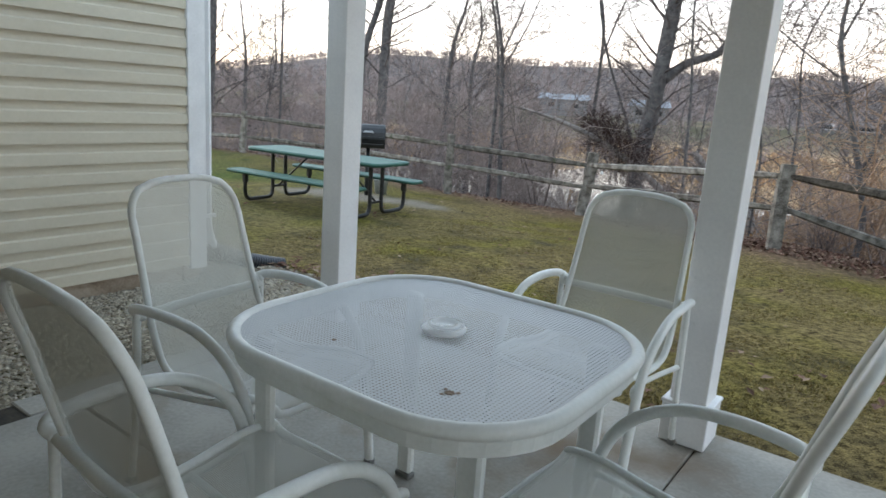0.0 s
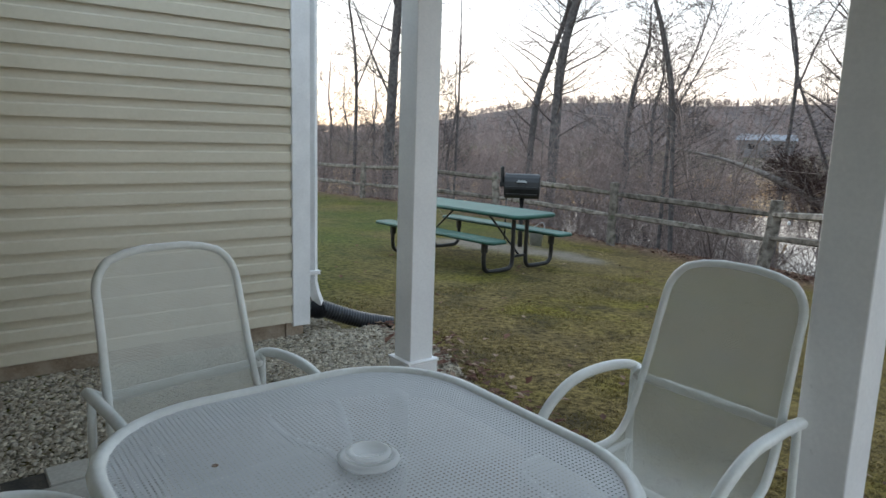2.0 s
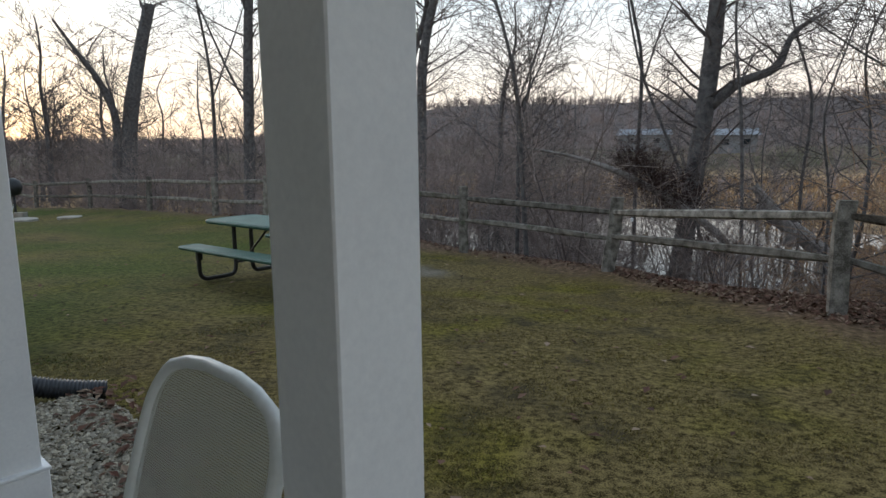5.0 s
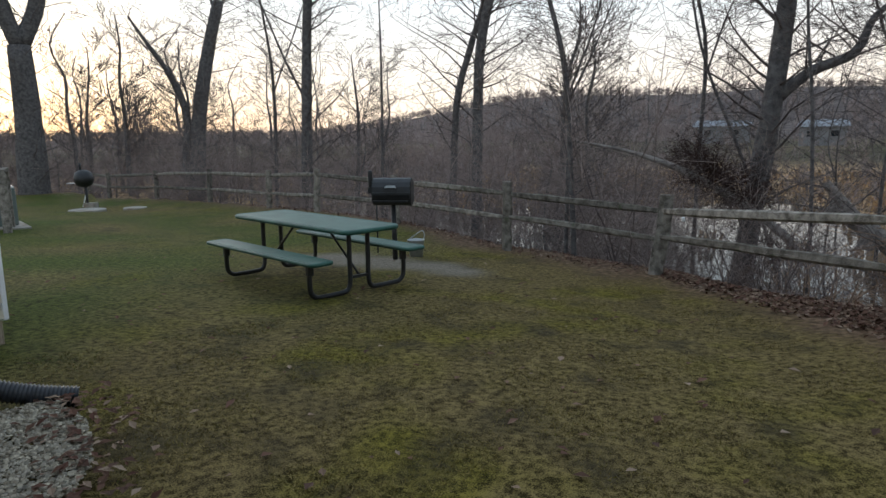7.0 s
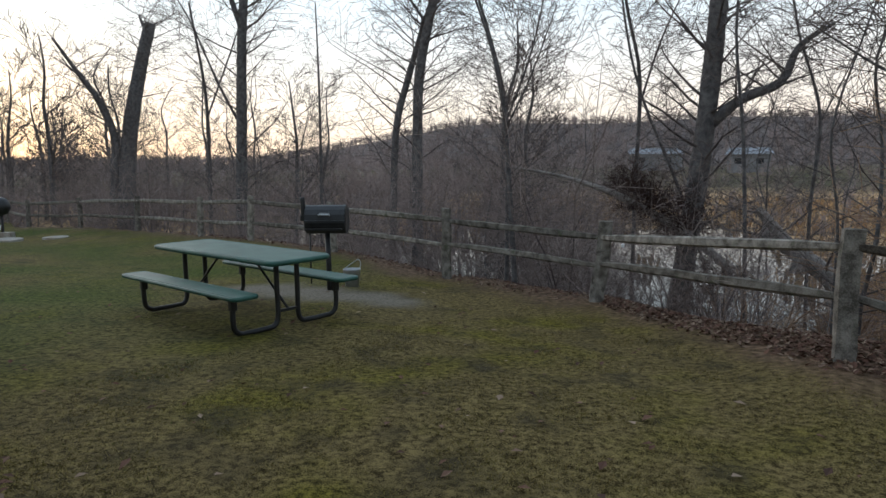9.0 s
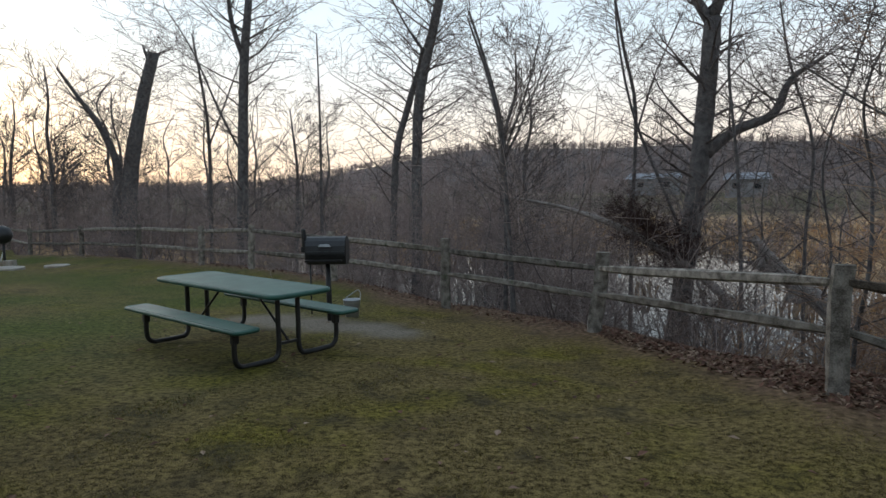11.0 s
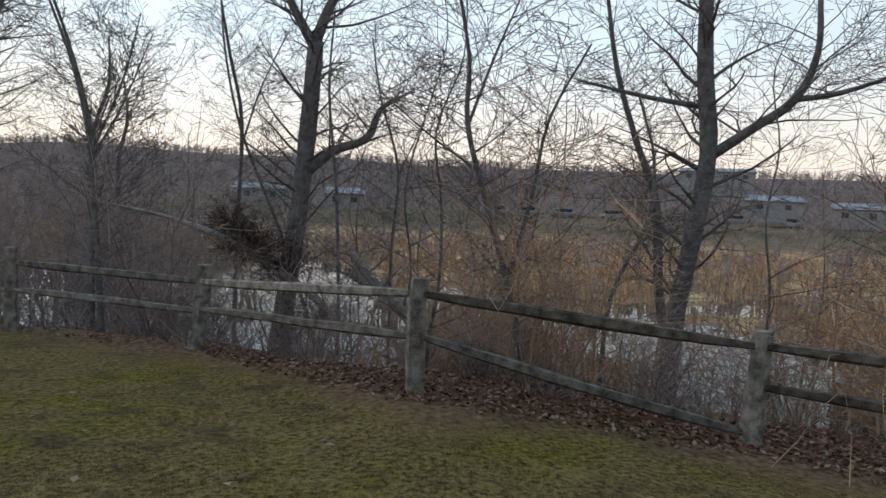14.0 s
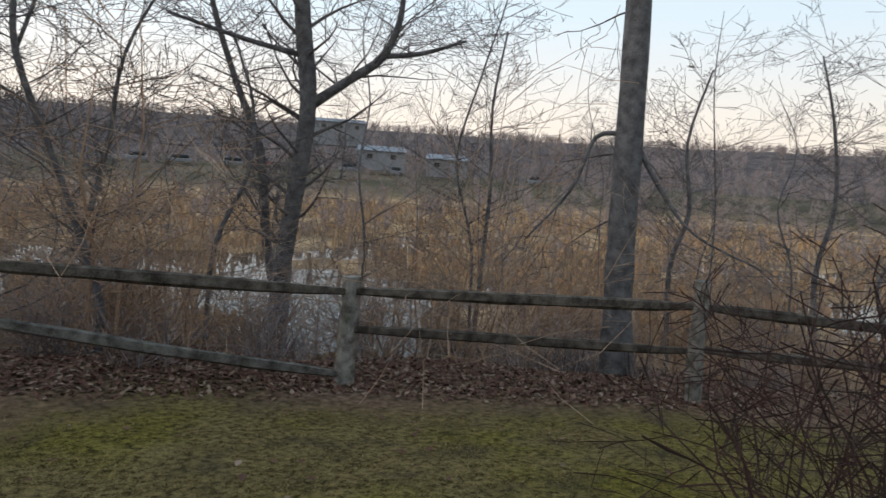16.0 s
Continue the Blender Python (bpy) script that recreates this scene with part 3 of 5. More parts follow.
def uv_sheet(name, grid, material, parent, label=""):
    """grid: rows of points, with uv in metres along both ways."""
    R, C = len(grid), len(grid[0])
    V = [p for row in grid for p in row]
    F = [(i * C + j, i * C + j + 1, (i + 1) * C + j + 1, (i + 1) * C + j) for i in range(R - 1) for j in range(C - 1)]
    ob = part(name, (V, [], F), material, parent, label, smooth=True)
    uvl = ob.data.uv_layers.new(name="UVMap")
    us = []
    lens = [0.0]
    for i in range(1, R):
        lens.append(lens[-1] + (Vector(grid[i][C // 2]) - Vector(grid[i - 1][C // 2])).length)
    for i in range(R - 1):
        for j in range(C - 1):
            for a, b in ((i, j), (i, j + 1), (i + 1, j + 1), (i + 1, j)):
                wdt = (Vector(grid[a][b]) - Vector(grid[a][C // 2])).length * (1 if b > C // 2 else -1)
                us += [lens[a], wdt]
    uvl.data.foreach_set("uv", us)
    return ob


TZ = 0.715
TB = thing("patio_table", PM @ pose(1.645, -1.255, 0, 0, 0, 0), "white steel mesh patio table with rounded corners and four legs", "table")
ring = rounded_square(0.47, 0.44, 0.27, 8)
tube("rim", [p + Vector((0, 0, TZ - 0.012)) for p in ring], 0.019, M_CHAIR, TB, sides=10, n=1, closed=True)
_V, _F = [], []
inner, outer = rounded_square(0.458, 0.428, 0.26, 8), rounded_square(0.474, 0.444, 0.272, 8)
m_ = len(inner)
for p, q in zip(inner, outer):
    _V += [(p.x, p.y, TZ - 0.02), (q.x, q.y, TZ - 0.02), (q.x * 0.985, q.y * 0.985, TZ - 0.068), (p.x * 0.985, p.y * 0.985, TZ - 0.068)]
for i in range(m_):
    j = (i + 1) % m_
    for a, b in ((0, 1), (1, 2), (2, 3), (3, 0)):
        _F.append((4 * i + a, 4 * j + a, 4 * j + b, 4 * i + b))
part("apron", (_V, [], _F), M_CHAIR, TB)
_V = [Vector((0, 0, TZ - 0.004))] + [p for p in rounded_square(0.46, 0.43, 0.262, 8, TZ - 0.004)]
top = part("mesh_top", (_V, [], [(0, 1 + i, 1 + (i + 1) % m_) for i in range(m_)]), M_TMESH, TB)
_uv = top.data.uv_layers.new(name="UVMap")
_u = []
for pl in top.data.polygons:
    for vi in pl.vertices:
        c = top.data.vertices[vi].co
        _u += [c.x, c.y]
_uv.data.foreach_set("uv", _u)
for sx in (-1, 1):
    for sy in (-1, 1):
        lg = part("leg", boxes((sx * 0.33 - 0.03, sx * 0.33 + 0.03, sy * 0.31 - 0.016, sy * 0.31 + 0.016, 0.02, TZ - 0.03), bevel=0.008), M_CHAIR, TB)
        part("foot", boxes((sx * 0.33 - 0.032, sx * 0.33 + 0.032, sy * 0.31 - 0.018, sy * 0.31 + 0.018, 0.0, 0.022), bevel=0.004), M_RUBBER, lg)
for x, y, r in ((0.245, -0.285, 0.012), (0.259, -0.274, 0.006), (0.236, -0.302, 0.005), (0.228, -0.276, 0.005), (-0.145, -0.245, 0.007)):
    part("rust_spot", lathe([(r, 0.0), (r * 0.8, 0.001)], 9), M_RUST, TB, "brown rust spot").location = (x, y, TZ - 0.003)
AT = thing("ashtray", PM @ pose(1.655, -1.245, TZ - 0.002), "clear round glass ashtray on the table", "ashtray")
part("dish", lathe([(0.050, 0.0), (0.062, 0.004), (0.064, 0.012), (0.057, 0.018), (0.050, 0.016), (0.044, 0.008), (0.02, 0.006)]), M_GLASSWARE, AT, smooth=True)
part("upper_ring", lathe([(0.034, 0.016), (0.046, 0.019), (0.045, 0.026), (0.033, 0.027), (0.028, 0.020)]), M_GLASSWARE, AT, smooth=True)


# ---- patio chairs ----
def patio_chair():
    c = thing("patio_chair", pose(0, 0, 0), "white steel patio chair with a woven sling seat and curved arms", "chair", "chairs round the patio table")
    prof = [(0.265, 0.398), (0.25, 0.425), (0.15, 0.43), (0.0, 0.405), (-0.13, 0.40), (-0.205, 0.435), (-0.255, 0.53), (-0.295, 0.66), (-0.345, 0.84), (-0.395, 0.985)]
    hw = 0.235
    pr = smooth_path([(x, 0, z) for x, z in prof], 9)
    N = len(pr)
    side = []
    for i, p in enumerate(pr):
        k = i / (N - 1)
        w = hw * (1 - 0.08 * sstep(0.55, 1.0, k))
        w -= 0.10 * (1 - math.sqrt(max(0.0, 1 - max(0.0, (k - 0.915) / 0.085) ** 2))) + 0.05 * max(0.0, (0.07 - k) / 0.07) ** 2
        side.append((p, w))
    loop = [Vector((p.x, w, p.z)) for p, w in side] + [Vector((p.x - 0.004, s * 0.055, p.z + 0.008)) for p, w in side[-1:] for s in (1, -1)] + [Vector((p.x, -w, p.z)) for p, w in reversed(side)]
    loop += [Vector((loop[0].x + 0.012, -0.09, loop[0].z - 0.004)), Vector((loop[0].x + 0.012, 0.09, loop[0].z - 0.004))]
    tube("seat_frame", loop, 0.0125, M_CHAIR, c, sides=8, n=1, closed=True)
    grid = []
    for i, (p, w) in enumerate(side):
        k = i / (N - 1)
        bulge = 0.012 * math.sin(math.pi * min(1, k * 1.1))
        grid.append([Vector((p.x - 0.3 * bulge * (1 - (t / 5) ** 2), w * t / 5, p.z - bulge * (1 - (t / 5) ** 2))) for t in range(-5, 6)])
    uv_sheet("sling", grid, M_SLING, c, "white woven sling")
    for x, z, nm in ((-0.274, 0.588, "back_bar"), (0.02, 0.375, "seat_bar")):
        tube(nm, [(x - 0.012, -0.265 if nm == "back_bar" else -0.24, z), (x - 0.022, -0.12, z - 0.0), (x - 0.026, 0, z), (x - 0.022, 0.12, z), (x - 0.012, 0.265 if nm == "back_bar" else 0.24, z)], 0.016 if nm == "back_bar" else 0.011, M_CHAIR, c, sides=6)
    for s in (-1, 1):
        a = tube("arm", [(-0.29, s * 0.245, 0.595), (-0.297, s * 0.272, 0.612), (-0.24, s * 0.285, 0.628), (-0.12, s * 0.292, 0.632), (0.0, s * 0.29, 0.616), (0.10, s * 0.286, 0.562),
                         (0.165, s * 0.28, 0.48), (0.20, s * 0.277, 0.36), (0.225, s * 0.275, 0.2), (0.245, s * 0.275, 0.018)], 0.0165, M_CHAIR, c, sides=10)
        r = tube("rear_leg", [(-0.285, s * 0.268, 0.62), (-0.29, s * 0.272, 0.4), (-0.31, s * 0.272, 0.2), (-0.335, s * 0.272, 0.018)], 0.0125, M_CHAIR, c)
        tube("side_brace", [(0.20, s * 0.272, 0.37), (0.12, s * 0.24, 0.385), (-0.1, s * 0.24, 0.36), (-0.295, s * 0.268, 0.35)], 0.010, M_CHAIR, c, sides=6)
        for x in (0.246, -0.337):
            part("foot", boxes((x - 0.016, x + 0.016, s * 0.2735 - 0.016, s * 0.2735 + 0.016, 0.0, 0.024), bevel=0.004), M_RUBBER, a if x > 0 else r)
    return c


CH = patio_chair()
CH.matrix_world = PM @ pose(0.965, -1.28, 0, 0, 0, 8)
for x, y, a in ((1.69, -0.35, -90), (1.54, -1.79, 89), (2.23, -1.33, 178)):
    copy_thing(CH, PM @ pose(x, y, 0, 0, 0, a))


# ---- picnic table ----
def picnic_table(m):
    t = thing("picnic_table", m, "green coated steel mesh picnic table with black tube frame", "picnic table")
    H = 0.76

    def slab(name, hx, hy, cy, z, th):
        s = part(name, boxes((-hx + 0.02, hx - 0.02, cy - hy + 0.02, cy + hy - 0.02, z - 0.012, z - 0.003)), M_GREEN, t)
        tube("edge_rim", [p + Vector((0, cy, z - th / 2)) for p in rounded_square(hx, hy, 0.06 if name == "bench" else 0.1, 5)], th / 2, M_GREEN, s, sides=8, n=1, closed=True)
        return s
    slab("tabletop", 1.22, 0.37, 0, H, 0.055)
    slab("bench", 1.18, 0.135, -0.655, 0.46, 0.045)
    slab("bench", 1.18, 0.135, 0.655, 0.46, 0.045)
    for e in (-0.93, 0.93):
        for s in (-1, 1):
            tube("leg_frame", [(e, s * 0.13, H - 0.03), (e, s * 0.13, 0.4), (e, s * 0.13, 0.14), (e, s * 0.17, 0.045), (e, s * 0.26, 0.026), (e, s * 0.5, 0.026), (e, s * 0.575, 0.03), (e, s * 0.64, 0.075), (e, s * 0.66, 0.16), (e, s * 0.66, 0.3), (e, s * 0.655, 0.435)], 0.028, M_BLACKMET, t, sides=10)
        for s in (-1, 1):
            part("bench_bracket", boxes((e - 0.03, e + 0.03, s * 0.655 - 0.035, s * 0.655 + 0.035, 0.28, 0.43), bevel=0.006), M_BLACKMET, t)
        part("cross_bar", boxes((e - 0.02, e + 0.02, -0.13, 0.13, 0.17, 0.2)), M_BLACKMET, t)
        part("top_bar", boxes((e - 0.02, e + 0.02, -0.3, 0.3, H - 0.05, H - 0.03)), M_BLACKMET, t)
        tube("brace", [(e, 0, 0.19), (e * 0.3, 0, H - 0.035)], 0.014, M_BLACKMET, t, n=1)
    return t


picnic_table(pose(-2.35, 10.18, -0.345, 0, 0, -22.3))


# ---- grills ----
def barrel_grill(m):
    g = thing("barrel_grill", m, "black steel barrel grill with chimney stub on a single post", "grill")
    V, F = [], []
    N = 16
    for x in (-0.29, 0.29):
        for k in range(N):
            a = 2 * math.pi * k / N
            V.append((x, 0.19 * math.cos(a), 0.21 * math.sin(a)))
    F = [(k, (k + 1) % N, N + (k + 1) % N, N + k) for k in range(N)] + [tuple(reversed(range(N))), tuple(range(N, 2 * N))]
    part("barrel", (V, [], F), M_BLACKMET, g)
    part("lid_seam", boxes((-0.295, 0.295, -0.196, 0.196, -0.02, -0.005)), M_BLACKMET, g)
    tube("handle", [(-0.08, -0.19, 0.07), (-0.08, -0.225, 0.08), (0.08, -0.225, 0.08), (0.08, -0.19, 0.07)], 0.01, M_GALV, g, n=1)
    part("lid_lip", boxes((-0.285, 0.285, -0.205, -0.185, -0.045, 0.0), bevel=0.004), M_BLACKMET, g)
    part("temperature_gauge", boxes((-0.07, 0.07, -0.2, -0.175, 0.085, 0.105)), M_GALV, g)
    part("front_shelf", boxes((-0.26, 0.26, -0.30, -0.2, -0.13, -0.115)), M_BLACKMET, g)
    for a in (-0.30, 0.288):
        part("end_cap", boxes((a, a + 0.012, -0.15, 0.15, -0.16, 0.16), bevel=0.003), M_BLACKMET, g)
    tube("chimney", [(-0.34, 0, 0.02), (-0.345, 0, 0.14), (-0.35, 0, 0.32)], 0.035, M_BLACKMET, g)
    part("chimney_box", boxes((-0.38, -0.29, -0.04, 0.04, -0.02, 0.06)), M_BLACKMET, g)
    tube("post", [(0, 0, -0.2), (0.01, 0, -1.1)], 0.04, M_BLACKMET, g, n=1, sides=12)
    tube("side_stay", [(-0.26, 0.0, -0.17), (-0.26, 0.0, -0.95)], 0.012, M_BLACKMET, g, n=1)
    return g


GRX, GRY = -2.38, 12.42
barrel_grill(pose(GRX, GRY, 0.56, 0, 0, 16))
BU = thing("ash_bucket", pose(-2.24, 12.9, ground_z(-2.24, 12.9) - 0.01), "dented galvanised ash bucket beside the grill", "bucket")
part("pail", lathe([(0.10, 0.0), (0.135, 0.27), (0.14, 0.275), (0.13, 0.27), (0.095, 0.02)]), M_GALV, BU, smooth=True)
tube("bail_handle", [(0.13, 0, 0.27), (0.14, 0.02, 0.36), (0.10, 0.03, 0.42), (0.02, 0.03, 0.38), (-0.12, 0, 0.28)], 0.006, M_GALV, BU)


def kettle_grill(m):
    g = thing("kettle_grill", m, "round black grill on a post with a pale prop", "grill")
    part("bowl", lathe([(0.06, 0.72), (0.26, 0.80), (0.34, 0.98), (0.34, 1.08), (0.28, 1.25), (0.1, 1.36)], 18), M_BLACKMET, g, smooth=True)
    tube("chimney", [(-0.1, 0, 1.3), (-0.1, 0, 1.6)], 0.04, M_BLACKMET, g, n=1)
    tube("post", [(0.05, 0, 0.8), (0.05, 0, -0.1)], 0.045, M_BLACKMET, g, n=1)
    tube("prop", [(-0.02, 0.1, 0.5), (-0.2, 0.1, -0.02)], 0.02, M_TRIM, g, n=1)
    part("shelf", boxes((-0.6, -0.3, -0.12, 0.12, 0.86, 0.88)), M_GALV, g)
    part("block", boxes((0.0, 0.4, -0.2, 0.1, -0.1, 0.16)), M_CONC, g)
    return g


kettle_grill(pose(-18.2, 19.8, ground_z(-18.2, 19.8), 0, 0, 20) @ Matrix.Scale(0.95, 4))
for x, y, r in ((-16.44, 18.41, 0.55), (-15.35, 19.3, 0.36)):
    z = ground_z(x, y)
    s = thing("ground_cover_disc", pose(x, y, z - 0.02), "pale flat concrete cover set in the lawn", "cover")
    part("disc", lathe([(r, 0.0), (r, 0.06), (r - 0.02, 0.07)], 20), M_CONC, s)
AC = thing("air_conditioner", pose(-12.9, 13.2, -0.55, 0, 0, -26.8), "grey-green boxed air conditioner on a pad", "air conditioner")
part("casing", boxes((-0.4, 0.4, -0.4, 0.4, 0.08, 0.92), bevel=0.02), M_ACGREEN, AC)
part("top_grille", boxes((-0.38, 0.38, -0.38, 0.38, 0.92, 0.95)), M_GALV, AC)
part("pad", boxes((-0.55, 1.0, -0.55, 0.55, -0.1, 0.08)), M_CONC, AC)
SC_ = thing("wooden_screen", pose(-11.75, 12.75, -0.5, 0, 0, -38), "dark weathered wooden screen panel beside the air conditioner", "screen")
part("stile", boxes((-0.62, -0.52, -0.06, 0.06, 0, 1.32), bevel=0.01), M_RAIL, SC_)
part("stile", boxes((0.52, 0.66, -0.08, 0.08, 0, 1.28), bevel=0.01), M_RAIL, SC_)
part("top_rail", boxes((-0.62, 0.66, -0.06, 0.06, 1.25, 1.34), bevel=0.01), M_RAIL, SC_)
for i in range(5):
    part("slat", boxes((-0.45 + i * 0.2, -0.37 + i * 0.2, -0.02, 0.02, 0.06, 1.26)), M_RAIL, SC_)


# ---- split-rail fence ----
rng = random.Random(5)


def rough_beam(a, b, w, h, seed, seg=7, taper=True):
    """A split rail: uneven, slightly bowed, thinner at its ends."""
    rr = random.Random(seed)
    a, b = Vector(a), Vector(b)
    d = (b - a).normalized()
    side = d.cross(Vector((0, 0, 1)))
    if side.length < 0.1:
        side = Vector((1, 0, 0))
    side.normalize()
    up = side.cross(d)
    V, F = [], []
    ph, bow = rr.uniform(0, 6), rr.uniform(-0.02, 0.02)
    for i in range(seg + 1):
        t = i / seg
        k = 1 - 0.45 * (abs(2 * t - 1) ** 4) if taper else 1 - 0.05 * t
        c = a.lerp(b, t) + up * (bow * math.sin(math.pi * t) + 0.006 * math.sin(5 * t + ph)) + side * 0.008 * math.sin(7 * t + ph)
        for sx, sy in ((-1, -0.7), (0.1, -1), (1, -0.5), (0.9, 0.8), (-0.2, 1), (-0.95, 0.6)):
            V.append(c + side * (sx * w / 2 * k * rr.uniform(0.85, 1.1)) + up * (sy * h / 2 * k * rr.uniform(0.85, 1.1)))
    for i in range(seg):
        for j in range(6):
            F.append((i * 6 + j, i * 6 + (j + 1) % 6, i * 6 + 6 + (j + 1) % 6, i * 6 + 6 + j))
    F += [tuple(reversed(range(6))), tuple(range(seg * 6, seg * 6 + 6))]
    return (V, [], F)


LEAN = [rng.uniform(-0.04, 0.04) for _ in POSTS]
FENCE = thing("fence", pose(0, 0, 0), "weathered grey two-rail split-rail fence along the bank", "fence")
PZ = [ground_z(x, y) for x, y in POSTS]
TOP_GAP = [0.14] * 6 + [0.15, 0.21, 0.22, 0.14, 0.14, 0.26, 0.14, 0.14]
LOW_RAIL = [0.42] * 6 + [0.46, 0.60] + [0.52] * 6
PH = [1.0, 1.0, 1.02, 1.08, 1.06, 1.09, 1.05, 1.22, 1.11, 1.05, 1.02, 1.20, 1.0, 1.0]
for i, (x, y) in enumerate(POSTS):
    lx = 0.09 if i == 8 else LEAN[i]
    part("post", rough_beam((x - lx * 0.4, y, PZ[i] - 0.15), (x + lx, y, PZ[i] + PH[i]), 0.21 if i == 8 else 0.165, 0.145, 40 + i, 5, False), M_RAIL, FENCE, "weathered split fence post")
for i in range(len(POSTS) - 1):
    (ax, ay), (bx, by) = POSTS[i], POSTS[i + 1]
    za, zb = PZ[i] + PH[i] - TOP_GAP[i], PZ[i + 1] + PH[i + 1] - TOP_GAP[i + 1]
    part("rail", rough_beam((ax, ay, za), (bx, by, zb), 0.08, 0.115, 70 + i), M_RAIL_DARK if i >= 9 else M_RAIL, FENCE, "dark damp split rail" if i >= 9 else "weathered split rail")
    la, lb = PZ[i] + LOW_RAIL[i], PZ[i + 1] + LOW_RAIL[i + 1] - 0.02
    if i == 9:
        lb = PZ[i + 1] + 0.08
    part("rail", rough_beam((ax, ay, la), (bx, by, lb), 0.075, 0.105, 90 + i), M_RAIL_DARK if i >= 10 else M_RAIL, FENCE, "fallen split rail" if i == 9 else "weathered split rail")


TAG = thing("white_tag", pose(1.74, 13.39, 0.14), "small white plastic tag hanging by the fence", "tag")
part("plate", lathe([(0.012, 0), (0.022, 0.01), (0.022, 0.05), (0.012, 0.06)], 10), M_WHITETAG, TAG)
tube("string", [(0, 0, 0.06), (0.02, 0, 0.16)], 0.002, M_RUBBER, TAG, n=1)

# ---- trees ----
RMIN = [0.0025]
WOBBLE = [0.17]


def grow(V, F, p, d, L, r, depth, rr, spread=0.6, up=0.25, sides=3, seg=4, kids=5, maxd=3, twigs=None):
    """A crooked branch with its side branches. twigs: other lists (vertices, faces) for all but the branch itself."""
    pts, rad = [Vector(p)], [r]
    q, dd = Vector(p), Vector(d).normalized()
    for i in range(seg):
        dd = (dd + Vector((rr.gauss(0, WOBBLE[0]), rr.gauss(0, WOBBLE[0]), rr.gauss(0, 0.7 * WOBBLE[0]) + up * 0.25))).normalized()
        q = q + dd * (L / seg)
        pts.append(q.copy())
        rad.append(max(RMIN[0], r * (1 - 0.8 * (i + 1) / seg)))
    sweep(V, F, pts, rad, sides + (1 if depth == 0 else 0), cap=False)
    if depth >= maxd:
        return
    for k in range(kids):
        t = 0.18 + 0.8 * (k + rr.random()) / kids
        i = min(seg - 1, int(t * seg))
        b = pts[i].lerp(pts[i + 1], t * seg - i)
        ax = (pts[i + 1] - pts[i]).normalized()
        o = Vector((rr.gauss(0, 1), rr.gauss(0, 1), rr.gauss(0, 0.5))).normalized()
        nd = (ax * (1 - spread * 0.55) + (o - ax * o.dot(ax)).normalized() * spread + Vector((0, 0, up))).normalized()
        grow(*(twigs or (V, F)), b, nd, L * rr.uniform(0.38, 0.62) * (1.1 - 0.4 * t), r * 0.42 * (1.15 - 0.7 * t), depth + 1, rr, spread, up, 3, 3 if depth + 1 < maxd else 2, max(2, kids - 1), maxd)


TREE_NO = [0]


def named_tree(kind, trunk, limbs):
    RMIN[0] = 0.0065 if kind == "forest" else 0.0041
    """A bare tree whose trunk and main limbs follow given bends, with branches and twigs grown on them."""
    TREE_NO[0] += 1
    rr = random.Random(100 + TREE_NO[0])
    label = {"big": "large grey bare tree with heavy forked limbs", "straight": "tall straight bare grey trunk with drooping side branches", "sapling": "slender curved bare sapling with forked stems",
             "forest": "tall bare woodland tree with thin crown", "thin": "thin bare young tree on the bank", "side": "bare side stem beside a larger trunk",
             "leaning": "broken pale trunk leaning across the bank"}[kind]
    base = trunk[0]
    t = thing("tree", pose(base[0], base[1], base[2] - 0.3), label, "tree")
    off = Vector((base[0], base[1], base[2] - 0.3))
    V, F, V2, F2 = [], [], [], []

    def limb(pts4, main):
        pts = smooth_path([Vector(p[:3]) - off for p in pts4], 4)
        rd = []
        for i in range(len(pts)):
            s = i / 4
            k = min(len(pts4) - 2, int(s))
            rd.append({"thin": 0.72, "sapling": 0.78, "big": 0.9, "side": 0.85}.get(kind, 1.0) * (pts4[k][3] * (1 - (s - k)) + pts4[k + 1][3] * (s - k)) * rr.uniform(0.95, 1.06))
        sweep(V, F, pts, rd, 10 if main else 7)
        return pts, rd
    stems = []
    g = [(base[0], base[1], base[2] - 0.3, base[3] * 1.2)] + list(trunk)
    stems.append((limb(g, True), 0.33 if kind != "straight" else 0.45))
    for l in limbs:
        stems.append((limb(l, False), 0.1))
    dens = {"big": 8, "side": 7, "straight": 1.2, "sapling": 8, "forest": 6, "thin": 8, "leaning": 1.5}[kind]
    for (pts, rd), s0 in stems:
        L = sum((a - b).length for a, b in zip(pts, pts[1:]))
        n = max(3, int(dens * (L ** 0.7)))
        for k in range(n):
            f = s0 + (1 - s0) * (k + rr.random()) / n
            i = min(len(pts) - 2, int(f * (len(pts) - 1)))
            p = pts[i].lerp(pts[i + 1], f * (len(pts) - 1) - i)
            ax = (pts[i + 1] - pts[i]).normalized()
            o = Vector((rr.gauss(0, 1), rr.gauss(0, 1), 0.0)).normalized()
            d = (ax * 0.40 + o * 0.95 + Vector((0, 0, 0.2 if kind != "straight" else -0.35))).normalized()
            ln = {"forest": 3.4, "big": 2.0, "straight": 1.6}.get(kind, 1.5) * rr.uniform(0.55, 1.15) * (1.1 - 0.4 * f)
            grow(V2, F2, p, d, ln, max(0.007, min(0.030 if kind != "straight" else 0.014, rd[i] * 0.25)), 0, rr, 0.82, 0.06 if kind != "straight" else -0.25, 3, 4, 4 if kind == "straight" else 5, 2)
    if kind == "leaning":
        part("trunk", (V, [], F), M_LOG, t, "pale barkless wood", smooth=True)
    else:
        part("trunk", (V, [], F), M_BARK, t, "rough grey bark", smooth=True)
    part("crown", (V2, [], F2), M_TWIG, t, smooth=True, kind="stuff")
    return t


